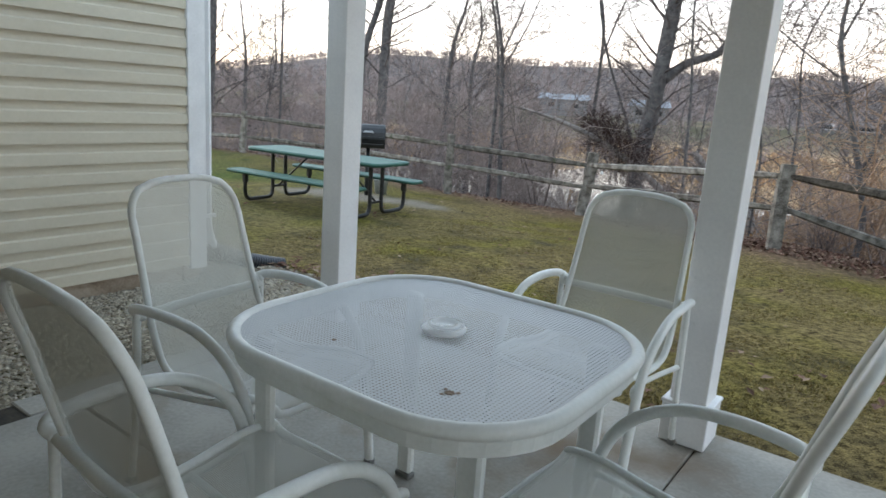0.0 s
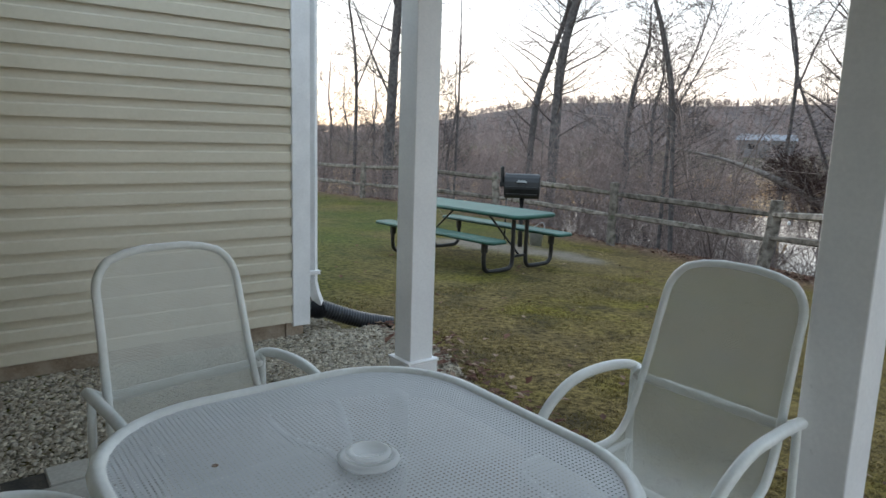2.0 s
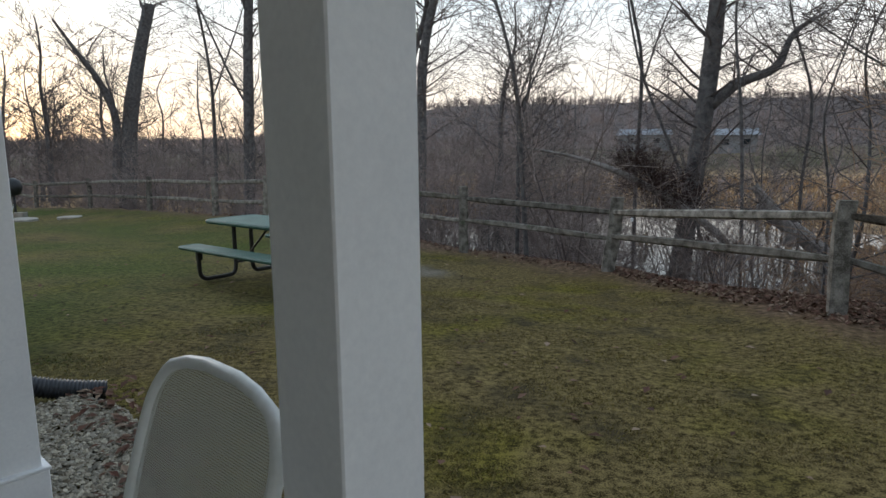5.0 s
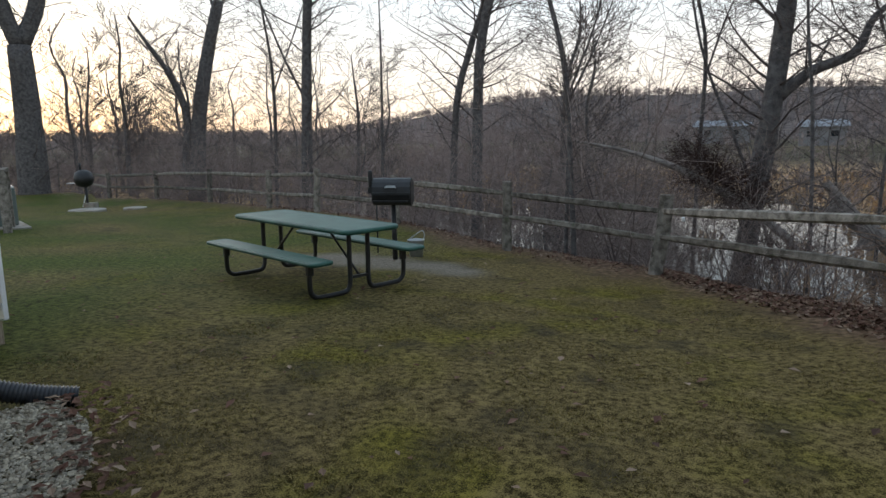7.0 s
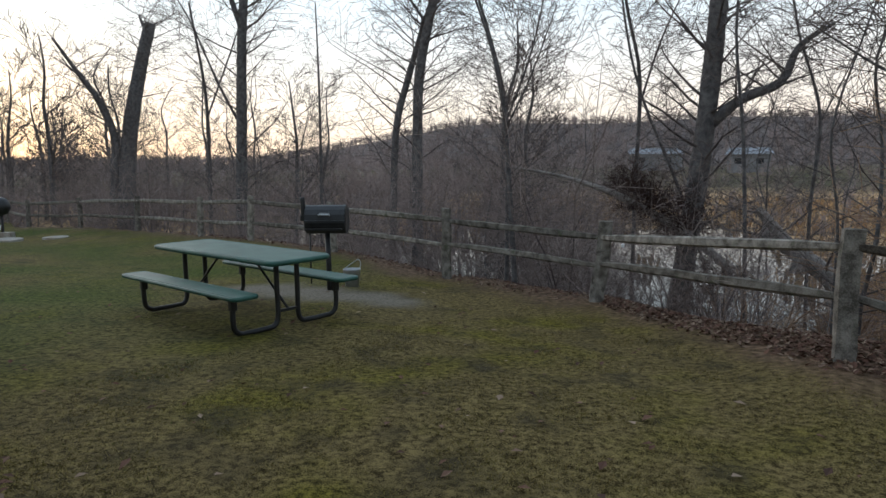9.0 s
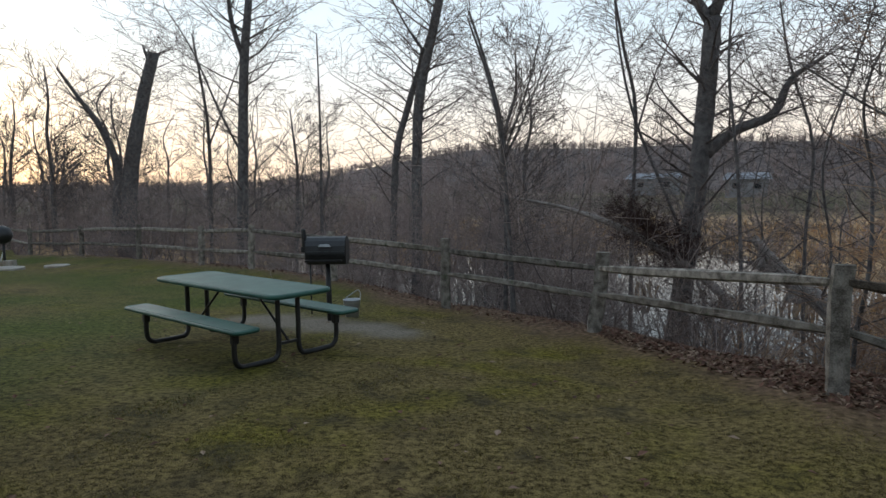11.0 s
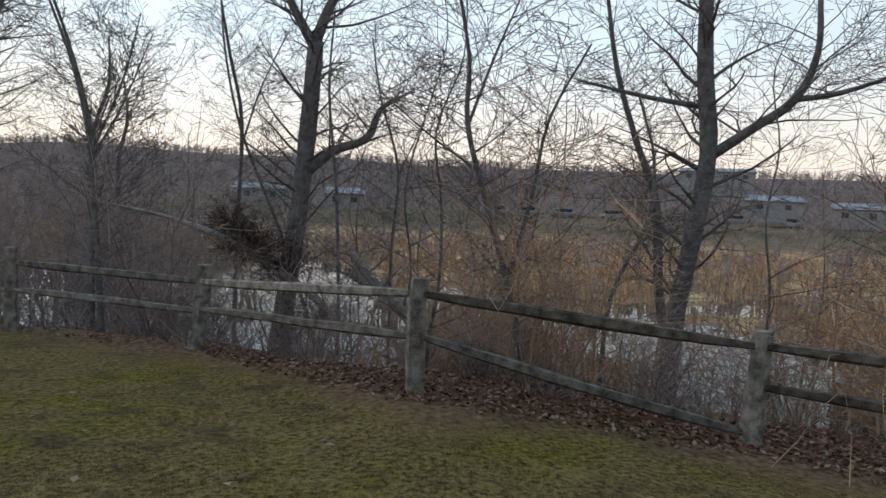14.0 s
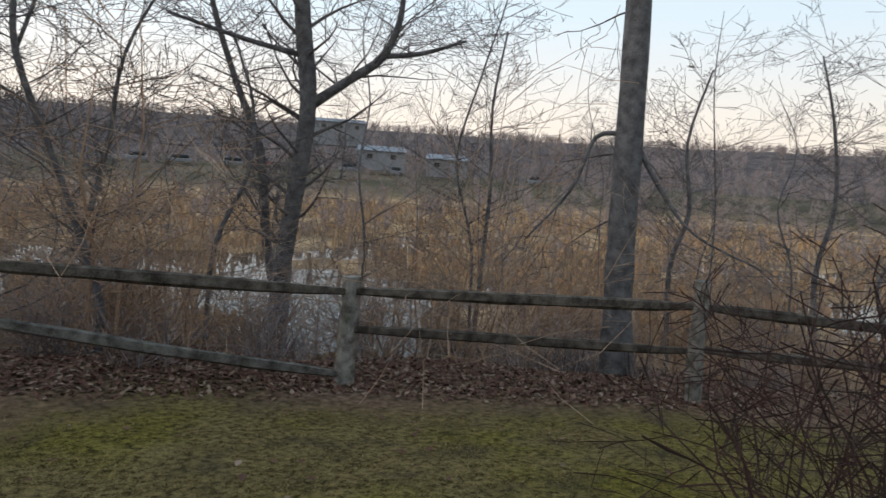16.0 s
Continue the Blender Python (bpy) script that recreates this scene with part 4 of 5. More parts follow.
named_tree("big", [(2.55, 16.86, -1.91, 0.271), (2.72, 16.85, -0.17, 0.205), (2.91, 16.84, 1.52, 0.197), (3.03, 16.84, 3.04, 0.180), (3.11, 16.83, 4.43, 0.164)], [[(3.11, 16.83, 4.43, 0.130), (3.44, 16.81, 5.27, 0.100), (4.12, 16.73, 6.28, 0.060)],
    [(3.07, 16.84, 4.34, 0.120), (2.70, 16.85, 4.97, 0.090), (2.10, 16.86, 6.12, 0.050)],
    [(3.03, 16.84, 1.98, 0.120), (3.51, 16.80, 2.40, 0.110), (4.12, 16.73, 2.66, 0.090), (4.38, 16.69, 3.24, 0.060), (4.87, 16.61, 3.57, 0.030)]])
named_tree("big", [(8.25, 12.50, -1.21, 0.170), (8.30, 12.46, 0.04, 0.150), (8.42, 12.38, 1.10, 0.140), (8.53, 12.30, 2.38, 0.140), (8.43, 12.37, 3.61, 0.130), (8.38, 12.41, 4.90, 0.110)], [[(8.58, 12.27, 2.38, 0.090), (8.98, 11.95, 2.76, 0.080), (9.36, 11.63, 3.15, 0.070), (9.53, 11.46, 3.77, 0.050), (9.52, 11.48, 4.54, 0.040)],
    [(9.36, 11.63, 3.15, 0.050), (9.77, 11.23, 3.23, 0.040), (10.22, 10.75, 3.45, 0.020)],
    [(8.39, 12.40, 3.08, 0.050), (7.76, 12.81, 3.22, 0.040), (6.85, 13.31, 3.47, 0.020)]])
named_tree("side", [(8.64, 13.08, -1.02, 0.100), (8.45, 13.21, 0.29, 0.090), (8.34, 13.28, 1.67, 0.080), (8.02, 13.47, 2.65, 0.060), (7.70, 13.66, 3.81, 0.050), (7.49, 13.77, 5.12, 0.030)], [])
named_tree("straight", [(9.54, 7.47, -0.72, 0.205), (9.50, 7.52, 0.27, 0.165), (9.46, 7.53, 1.35, 0.155), (9.45, 7.54, 2.28, 0.150), (9.43, 7.56, 3.40, 0.140), (9.42, 7.59, 4.69, 0.120)], [[(9.44, 7.55, 2.05, 0.030), (9.26, 7.84, 2.00, 0.025), (9.13, 8.02, 1.41, 0.018), (8.85, 8.40, 0.81, 0.010)],
    [(9.45, 7.54, 2.11, 0.035), (9.64, 7.20, 1.47, 0.025), (9.81, 6.84, 1.01, 0.015), (10.08, 6.17, 0.69, 0.008)]])
named_tree("sapling", [(5.04, 10.73, -0.70, 0.060), (5.08, 10.71, -0.05, 0.055), (4.95, 10.76, 0.59, 0.050), (4.71, 10.84, 1.42, 0.045), (4.44, 10.93, 2.37, 0.040), (4.42, 10.93, 3.12, 0.030), (4.23, 10.99, 4.10, 0.020)], [[(4.95, 10.76, 0.72, 0.040), (5.14, 10.68, 1.60, 0.030), (5.28, 10.63, 2.47, 0.022), (5.65, 10.46, 3.29, 0.014)],
    [(4.44, 10.93, 2.37, 0.025), (4.70, 10.85, 3.17, 0.018), (4.99, 10.74, 3.94, 0.010)],
    [(4.50, 10.91, 1.93, 0.020), (4.04, 11.03, 2.25, 0.015), (3.48, 11.14, 2.70, 0.008)]])
named_tree("forest", [(-11.51, 23.28, -2.14, 0.200), (-11.37, 23.38, 2.15, 0.180), (-11.23, 23.48, 5.57, 0.150), (-11.03, 23.61, 7.82, 0.120)], [[(-11.22, 23.49, 5.76, 0.100), (-11.53, 23.27, 7.23, 0.080), (-11.58, 23.24, 9.23, 0.050)],
    [(-11.33, 23.41, 2.54, 0.050), (-11.91, 23.00, 4.05, 0.040), (-12.54, 22.52, 6.06, 0.025), (-13.16, 22.02, 7.44, 0.015)]])
named_tree("forest", [(-5.42, 24.26, -2.07, 0.190), (-5.35, 24.28, 2.04, 0.170), (-5.25, 24.32, 4.23, 0.160), (-4.82, 24.48, 6.37, 0.150), (-4.36, 24.63, 8.47, 0.120)], [[(-5.05, 24.39, 5.75, 0.050), (-5.66, 24.17, 6.73, 0.030), (-6.23, 23.94, 7.95, 0.020)]])
named_tree("forest", [(-6.36, 24.42, -2.13, 0.130), (-6.19, 24.49, 2.25, 0.120), (-5.77, 24.66, 4.11, 0.110), (-5.35, 24.82, 5.58, 0.080), (-5.29, 24.84, 6.03, 0.070)], [])
named_tree("thin", [(-0.60, 16.33, -1.77, 0.060), (-0.59, 16.33, 0.03, 0.055), (-0.60, 16.33, 2.22, 0.050), (-0.88, 16.26, 3.61, 0.040), (-1.24, 16.17, 4.77, 0.030)], [[(-0.60, 16.33, 2.11, 0.030), (-0.15, 16.43, 3.38, 0.025), (0.11, 16.47, 4.51, 0.015)]])
named_tree("thin", [(1.67, 18.65, -1.92, 0.070), (1.68, 18.65, 0.57, 0.060), (1.73, 18.65, 2.98, 0.055), (1.48, 18.64, 4.29, 0.045), (1.24, 18.62, 5.59, 0.030)], [[(1.77, 18.65, 2.62, 0.035), (2.12, 18.66, 3.78, 0.025), (2.65, 18.65, 5.00, 0.015)]])
named_tree("thin", [(3.59, 15.59, -1.70, 0.050), (3.56, 15.59, -0.17, 0.045), (3.46, 15.60, 1.69, 0.040), (3.29, 15.62, 3.33, 0.030), (3.34, 15.61, 4.66, 0.020)], [])
named_tree("thin", [(4.85, 17.43, -1.89, 0.050), (4.82, 17.43, 0.45, 0.045), (4.90, 17.42, 2.10, 0.040), (4.50, 17.49, 3.55, 0.030), (4.28, 17.52, 4.78, 0.020)], [[(4.90, 17.41, 2.00, 0.020), (5.38, 17.32, 3.17, 0.015), (5.67, 17.25, 4.20, 0.010)]])
named_tree("forest", [(-22.55, 29.70, -1.33, 0.420), (-22.28, 29.96, 2.51, 0.380), (-21.79, 30.41, 5.78, 0.320), (-21.32, 30.82, 8.11, 0.260)], [[(-21.42, 30.74, 7.43, 0.100), (-21.59, 30.59, 8.08, 0.070), (-21.68, 30.51, 8.48, 0.040)]])
named_tree("forest", [(-22.87, 29.40, -0.21, 0.220), (-22.71, 29.55, 2.51, 0.200), (-23.12, 29.15, 4.39, 0.160), (-23.73, 28.53, 5.80, 0.100), (-24.30, 27.92, 7.17, 0.050)], [])
named_tree("forest", [(-27.04, 24.27, -1.02, 0.68), (-26.99, 24.33, 2.80, 0.55), (-27.02, 24.30, 5.60, 0.50)], [[(-27.02, 24.30, 5.60, 0.36), (-27.26, 23.95, 7.07, 0.340), (-27.45, 23.67, 9.21, 0.250)],
    [(-26.95, 24.39, 5.61, 0.36), (-26.51, 24.99, 7.40, 0.340), (-26.24, 25.35, 9.91, 0.260)]])
named_tree("thin", [(-10.16, 26.48, -2.15, 0.080), (-10.08, 26.52, 2.19, 0.070), (-10.07, 26.53, 4.73, 0.050), (-10.09, 26.51, 7.23, 0.030)], [])
named_tree("thin", [(-14.13, 25.09, -1.43, 0.110), (-14.05, 25.15, 2.24, 0.100), (-14.09, 25.12, 4.36, 0.080), (-14.38, 24.89, 7.24, 0.050)], [[(-14.05, 25.14, 3.10, 0.050), (-13.31, 25.69, 5.44, 0.040), (-12.74, 26.08, 7.35, 0.020)]])
named_tree("thin", [(-0.24, 15.46, -0.96, 0.070), (-0.34, 15.44, 0.88, 0.060), (-0.42, 15.42, 2.13, 0.055), (-0.65, 15.37, 3.32, 0.040), (-1.02, 15.27, 4.45, 0.020)], [[(-0.40, 15.43, 1.95, 0.030), (0.04, 15.52, 2.88, 0.020), (0.44, 15.59, 4.00, 0.012)]])
named_tree("thin", [(3.37, 17.70, -1.71, 0.050), (2.61, 17.74, 0.64, 0.045), (1.79, 17.73, 2.64, 0.040), (1.44, 17.71, 4.15, 0.030), (1.31, 17.70, 5.43, 0.020)], [])
named_tree("thin", [(6.85, 12.02, -0.90, 0.050), (6.93, 11.98, 0.35, 0.045), (7.30, 11.80, 1.36, 0.035), (7.33, 11.79, 2.22, 0.030), (7.11, 11.90, 3.05, 0.020)], [])
named_tree("thin", [(10.57, 10.53, -1.21, 0.050), (10.62, 10.48, 0.35, 0.045), (10.64, 10.45, 1.36, 0.040), (10.61, 10.49, 2.51, 0.030), (10.71, 10.38, 3.63, 0.020)], [])
named_tree("thin", [(13.13, 8.48, -1.47, 0.060), (13.08, 8.58, 0.14, 0.055), (13.17, 8.39, 1.10, 0.050), (13.12, 8.51, 2.20, 0.035), (13.23, 8.27, 3.34, 0.020)], [])
named_tree("thin", [(14.82, 6.71, -1.26, 0.070), (14.78, 6.87, 0.14, 0.060), (14.81, 6.72, 1.35, 0.050), (14.78, 6.87, 2.61, 0.035), (14.70, 7.14, 3.71, 0.020)], [])
named_tree("leaning", [(3.27, 15.82, -0.41, 0.070), (2.48, 15.86, 0.20, 0.070), (1.52, 15.83, 0.74, 0.060), (0.64, 15.75, 1.06, 0.035), (-0.31, 15.58, 1.26, 0.020)], [])
named_tree("leaning", [(5.01, 15.96, -0.75, 0.160), (4.55, 16.06, -0.30, 0.150), (3.86, 16.16, 0.15, 0.130)], [])
named_tree("leaning", [(4.40, 15.95, -0.23, 0.100), (4.04, 16.01, 0.21, 0.090), (3.78, 16.04, 0.53, 0.070)], [])



RMIN[0] = 0.003


def shrub_mesh(seed, stems, h, spread, maxd=2, material=M_SHRUB, split=True):
    """The meshes of one shrub: its main stems and, apart, its twigs (or all in one)."""
    rr = random.Random(seed)
    V, F, V2, F2 = [], [], [], []
    for i in range(stems):
        a, rad = rr.uniform(0, 6.28), rr.uniform(0, 0.25)
        d = Vector((math.cos(a) * spread * rr.random(), math.sin(a) * spread * rr.random(), 1))
        grow(V, F, (rad * math.cos(a), rad * math.sin(a), -0.25), d, h * rr.uniform(0.6, 1.1), rr.uniform(0.007, 0.019), 0, rr, 0.85, 0.05, 3, 4, 6, maxd, (V2, F2) if split else None)
    out = []
    for name, v, f in (("stem_clump", V, F), ("crown", V2, F2))[:2 if split else 1]:
        me = bpy.data.meshes.new(name)
        me.from_pydata(v, [], f)
        me.materials.append(material)
        out.append(me)
    return out


SHRUBS = [shrub_mesh(200 + i, 7, h, sp) for i, (h, sp) in enumerate(((3.0, 0.8), (2.4, 0.95), (3.6, 0.65), (2.0, 1.1), (2.8, 0.8)))]
RED_SHRUBS = [shrub_mesh(250 + i, 6, h, 0.9, material=M_BANKBRUSH) for i, h in enumerate((2.3, 2.9))]
UNDER = [shrub_mesh(300 + i, 13, 1.15, 0.6, 1, split=False)[0] for i in range(3)]


def plant(kinds, x, y, s, label, group):
    ob = thing("shrub", pose(x, y, ground_z(x, y), 0, 0, rng.uniform(0, 360)) @ Matrix.Scale(s, 4), label, "shrub", group)
    for me in rng.choice(kinds):
        new(me.name.split(".")[0], me).parent = ob


def polar(az_deg, r):
    a = radians(az_deg)
    return HUB[0] + r * math.sin(a), HUB[1] + r * math.cos(a)


for i in range(172):
    az = rng.uniform(-64, -4)
    R = fence_radius(radians(az))
    r = R + 0.9 + 22 * rng.random() ** 0.85
    x, y = polar(az, r)
    plant(SHRUBS, x, y, rng.uniform(0.8, 1.35) * (1 + 0.02 * (r - R)), "dense bare brown multi-stemmed shrub in the thicket", "thicket shrubs")
for i in range(54):
    az = rng.uniform(-8, 82)
    R = fence_radius(radians(az))
    x, y = polar(az, R + 0.9 + 9 * rng.random())
    plant(SHRUBS, x, y, rng.uniform(0.45, 0.85), "open bare shrub on the bank by the pond", "bank shrubs")
for i in range(40):
    az = rng.uniform(12, 84)
    R = fence_radius(radians(az))
    x, y = polar(az, R + 1.0 + 12 * rng.random())
    plant(RED_SHRUBS, x, y, rng.uniform(0.75, 1.25), "tall loose bare shrub between the fence and the marsh", "marsh side shrubs")
RMIN[0] = 0.0055
BUSH = shrub_mesh(411, 10, 2.3, 0.8, material=M_CEDAR)
RMIN[0] = 0.003
for x, y, k in ((5.62, 4.22, 0.62), (5.5, 3.75, 0.62), (5.97, 4.5, 0.6)):
    plant([BUSH], x, y, k, "bare dark bush in the lawn near the fence", "lawn bushes")
# slender young trees on the bank
YT = []
for sd in range(4):
    rr = random.Random(810 + sd)
    RMIN[0] = 0.0036
    t = thing("young_tree", pose(0, 0, 0), "slender bare young tree on the wooded bank", "tree", "young bank trees")
    V, F, V2, F2 = [], [], [], []
    H = rr.uniform(6.5, 9.5)
    pts = smooth_path([Vector((rr.gauss(0, 0.05) * k, rr.gauss(0, 0.05) * k, -0.4 + H * k / 6)) for k in range(7)], 4)
    sweep(V, F, pts, [0.036 * (1 - 0.85 * k / len(pts)) for k in range(len(pts))], 6)
    for k in range(26):
        f = 0.15 + 0.84 * k / 26
        i = min(len(pts) - 2, int(f * (len(pts) - 1)))
        o = Vector((rr.gauss(0, 1), rr.gauss(0, 1), 0)).normalized()
        grow(V2, F2, pts[i], (o + Vector((0, 0, rr.uniform(0.1, 0.9)))).normalized(), rr.uniform(1.4, 3.0) * (1.15 - 0.6 * f), 0.014 * (1.2 - f), 0, rr, 0.75, 0.05, 3, 4, 5, 2)
    part("trunk", (V, [], F), M_BARK, t, smooth=True)
    part("crown", (V2, [], F2), M_TWIG, t)
    YT.append(t)
for i in range(40):
    az = rng.uniform(-55, 84)
    x, y = polar(az, fence_radius(radians(az)) + 2.5 + 15 * rng.random())
    m = pose(x, y, max(ground_z(x, y), WATER_Z), rng.uniform(-5, 5), rng.uniform(-5, 5), rng.uniform(0, 360)) @ Matrix.Scale(rng.uniform(0.7, 1.15), 4)
    if i < 4:
        YT[i].matrix_world = m
    else:
        copy_thing(YT[i % 4], m)
RMIN[0] = 0.003


def scatter(name, verts, faces, spots, material, label):
    """One joined mass of small pieces; spots: x, y, z, turn, tilt, size."""
    base = np.array(verts, dtype=float)
    fa = np.array(faces, dtype=int)
    n, k = len(spots), len(base)
    sp = np.array(spots)
    c, s = np.cos(sp[:, 3]), np.sin(sp[:, 3])
    ct, st = np.cos(sp[:, 4]), np.sin(sp[:, 4])
    bx, by, bz = base[:, 0][None], base[:, 1][None], base[:, 2][None]
    x1 = bx * ct[:, None] + bz * st[:, None]
    z1 = -bx * st[:, None] + bz * ct[:, None]
    X = (x1 * c[:, None] - by * s[:, None]) * sp[:, 5:6] + sp[:, 0:1]
    Y = (x1 * s[:, None] + by * c[:, None]) * sp[:, 5:6] + sp[:, 1:2]
    Z = z1 * sp[:, 5:6] + sp[:, 2:3]
    V = np.stack([X, Y, Z], axis=2).reshape(-1, 3)
    Fs = (fa[None] + (np.arange(n) * k)[:, None, None]).reshape(-1, fa.shape[1])
    me = bpy.data.meshes.new(name)
    me.from_pydata(V.tolist(), [], Fs.tolist())
    me.materials.append(material)
    return tagged(new(name, me), label, name.replace("_", " "), kind="stuff")


def joined(name, meshes, spots, material, label):
    """Many plants of a kind as one mass."""
    V, F = [], []
    for x, y, s, a in spots:
        me = rng.choice(meshes)
        co = np.empty(len(me.vertices) * 3)
        me.vertices.foreach_get("co", co)
        co = co.reshape(-1, 3) * s
        c_, s_ = math.cos(a), math.sin(a)
        xx = co[:, 0] * c_ - co[:, 1] * s_ + x
        yy = co[:, 0] * s_ + co[:, 1] * c_ + y
        b = len(V)
        V += np.stack([xx, yy, co[:, 2] + ground_z(x, y)], axis=1).tolist()
        F += [[b + k for k in p.vertices] for p in me.polygons]
    me = bpy.data.meshes.new(name)
    me.from_pydata(V, [], F)
    me.materials.append(material)
    return tagged(new(name, me), label, name.replace("_", " "), kind="stuff")


spots = []
for i in range(46):
    az = rng.uniform(-60, 84)
    x, y = polar(az, fence_radius(radians(az)) + 0.55 + 2.4 * rng.random())
    spots.append((x, y, rng.uniform(0.35, 0.85), rng.uniform(0, 6.28)))
joined("low_brush", UNDER, spots, M_SHRUB, "low bare brush and weeds behind the fence")

# far trees along the lawn's end and beyond the thicket
FT = []
WOBBLE[0] = 0.11
RMIN[0] = 0.013
for sd in range(4):
    rr = random.Random(700 + sd)
    t = thing("tree", pose(0, 0, 0), "tall bare woodland tree against the sunset sky", "tree", "far woodland trees")
    V, F, V2, F2 = [], [], [], []
    H = rr.uniform(9, 13)
    pts = [Vector((rr.gauss(0, 0.045) * k, rr.gauss(0, 0.045) * k, -0.5 + H * k / 6)) for k in range(7)]
    pts = smooth_path(pts, 3)
    rd = [0.17 * (1 - 0.85 * k / len(pts)) for k in range(len(pts))]
    sweep(V, F, pts, rd, 7)
    for k in range(20):
        f = 0.25 + 0.74 * k / 20
        i = min(len(pts) - 2, int(f * (len(pts) - 1)))
        o = Vector((rr.gauss(0, 1), rr.gauss(0, 1), 0)).normalized()
        grow(V2, F2, pts[i], (o * 0.8 + Vector((0, 0, 0.6))).normalized(), rr.uniform(2.2, 4.2) * (1.15 - 0.6 * f), 0.05 * (1.2 - f), 0, rr, 0.6, 0.15, 3, 3, 5, 2)
    part("trunk", (V, [], F), M_BARK, t, smooth=True)
    part("crown", (V2, [], F2), M_TWIG, t)
    FT.append(t)
WOBBLE[0] = 0.17
for i in range(56):
    az = rng.uniform(-80, -33) if i < 40 else rng.uniform(-33, 80)
    r = rng.uniform(44, 66) if i < 40 else rng.uniform(26, 34) if az < -8 else rng.uniform(95, 140)
    x, y = polar(az, r)
    s_ = rng.uniform(0.75, 1.1)
    m = pose(x, y, ground_z(x, y), rng.uniform(-3, 3), rng.uniform(-3, 3), rng.uniform(0, 360)) @ Matrix.Scale(s_, 4)
    if i < 4:
        FT[i].matrix_world = m
    else:
        copy_thing(FT[i % 4], m)

# woods on the far hill and the low wood line, as one mass of stems and twig fans
wv = [(-0.07, 0, -1), (0.07, 0, -1), (0.0, 0, 3.0)]
wf = [(0, 1, 2)]
rw = random.Random(8)
for k in range(36):
    z = rw.uniform(0.4, 3.2)
    a, L, b = rw.uniform(0, 6.28), rw.uniform(0.6, 2.4), len(wv)
    up_ = rw.uniform(0.6, 2.0)
    wv += [(0, 0, z), (0.05, 0.05, z + 0.13), (L * math.cos(a), L * math.sin(a), z + up_)]
    wf.append((b, b + 1, b + 2))
spots = []
rr = random.Random(31)
while len(spots) < 6400:
    deg = rr.uniform(-95, 95)
    r = 135 + 230 * rr.random() ** 0.8
    x, y = polar(deg, r)
    spots.append((x, y, ground_z(x, y), rr.uniform(0, 6.28), rr.uniform(-0.06, 0.06), rr.uniform(0.65, 1.05)))
scatter("far_woods", wv, wf, spots, M_FARWOOD, "bare brown-grey woods covering the far hill")
spots = []
while len(spots) < 1500:
    deg = rr.uniform(-85, -12)
    r = rr.uniform(38, 130)
    x, y = polar(deg, r)
    spots.append((x, y, ground_z(x, y), rr.uniform(0, 6.28), rr.uniform(-0.06, 0.06), rr.uniform(0.3, 0.5) if deg < -30 else rr.uniform(0.35, 0.75)))
scatter("wood_line", wv, wf, spots, M_FARWOOD, "low bare wood line beyond the lawn")

spots = []
while len(spots) < 1100:
    deg = rr.uniform(-14, 84)
    r = rr.uniform(24, 125)
    x, y = polar(deg, r)
    if ground_z(x, y) > WATER_Z - 0.02:
        spots.append((x, y, ground_z(x, y), rr.uniform(0, 6.28), rr.uniform(-0.06, 0.06), rr.uniform(0.12, 0.3) * (1 + r / 90)))
scatter("marsh_brush", wv, wf, spots, M_FARWOOD, "thin bare brush scattered over the marsh and far field")


spots = []
for i in range(64):
    az = rng.uniform(2, 84)
    x, y = polar(az, fence_radius(radians(az)) + 1.5 + 9 * rng.random())
    spots.append((x, y, rng.uniform(0.8, 1.4), rng.uniform(0, 6.28)))
joined("bank_brush", UNDER, spots, M_BANKBRUSH, "thin reddish-brown brush between the fence and the pond")


def tangle(x, y, z, R, n, seed):
    rr = random.Random(seed)
    RMIN[0] = 0.003
    V, F = [], []
    for k in range(n):
        d = Vector((rr.gauss(0, 1), rr.gauss(0, 1), rr.gauss(0, 0.8))).normalized()
        grow(V, F, d * R * 0.15 * rr.random(), d, R * rr.uniform(0.6, 1.2), 0.008, 0, rr, 0.7, 0.0, 3, 4, 5, 2)
    me = bpy.data.meshes.new("dead_cedar_top")
    me.from_pydata(V, [], F)
    me.materials.append(M_CEDAR)
    ob = new("dead_cedar_top", me)
    ob.matrix_world = pose(x, y, z)
    tagged(ob, "dark dead evergreen top tangled on the leaning log", "dead branches")


tangle(2.06, 15.95, 0.62, 0.62, 84, 1)
tangle(2.5, 15.85, 0.35, 0.55, 70, 2)
tangle(3.2, 15.75, -0.72, 0.6, 62, 3)
tangle(1.7, 16.0, 1.0, 0.45, 42, 4)

# reeds on the marsh
spots = []
while len(spots) < 17000:
    deg = rr.uniform(-22, 85)
    R = fence_radius(radians(deg))
    r = R + 4.5 + 50 * rr.random() ** 1.5
    x, y = polar(deg, r)
    z = ground_z(x, y)
    if z > WATER_Z - 0.03 and noise.noise((x * 0.3, y * 0.3, 5)) > -0.15:
        spots.append((x, y, z, rr.uniform(0, 6.28), rr.uniform(-0.35, 0.35), rr.uniform(0.6, 1.3)))
scatter("reeds", [(-0.03, 0, -0.05), (0.03, 0, -0.05), (0.05, 0.02, 0.5), (-0.06, -0.02, 0.45)], [(0, 1, 2, 3)], spots, M_REED, "dry tan and orange marsh reeds")

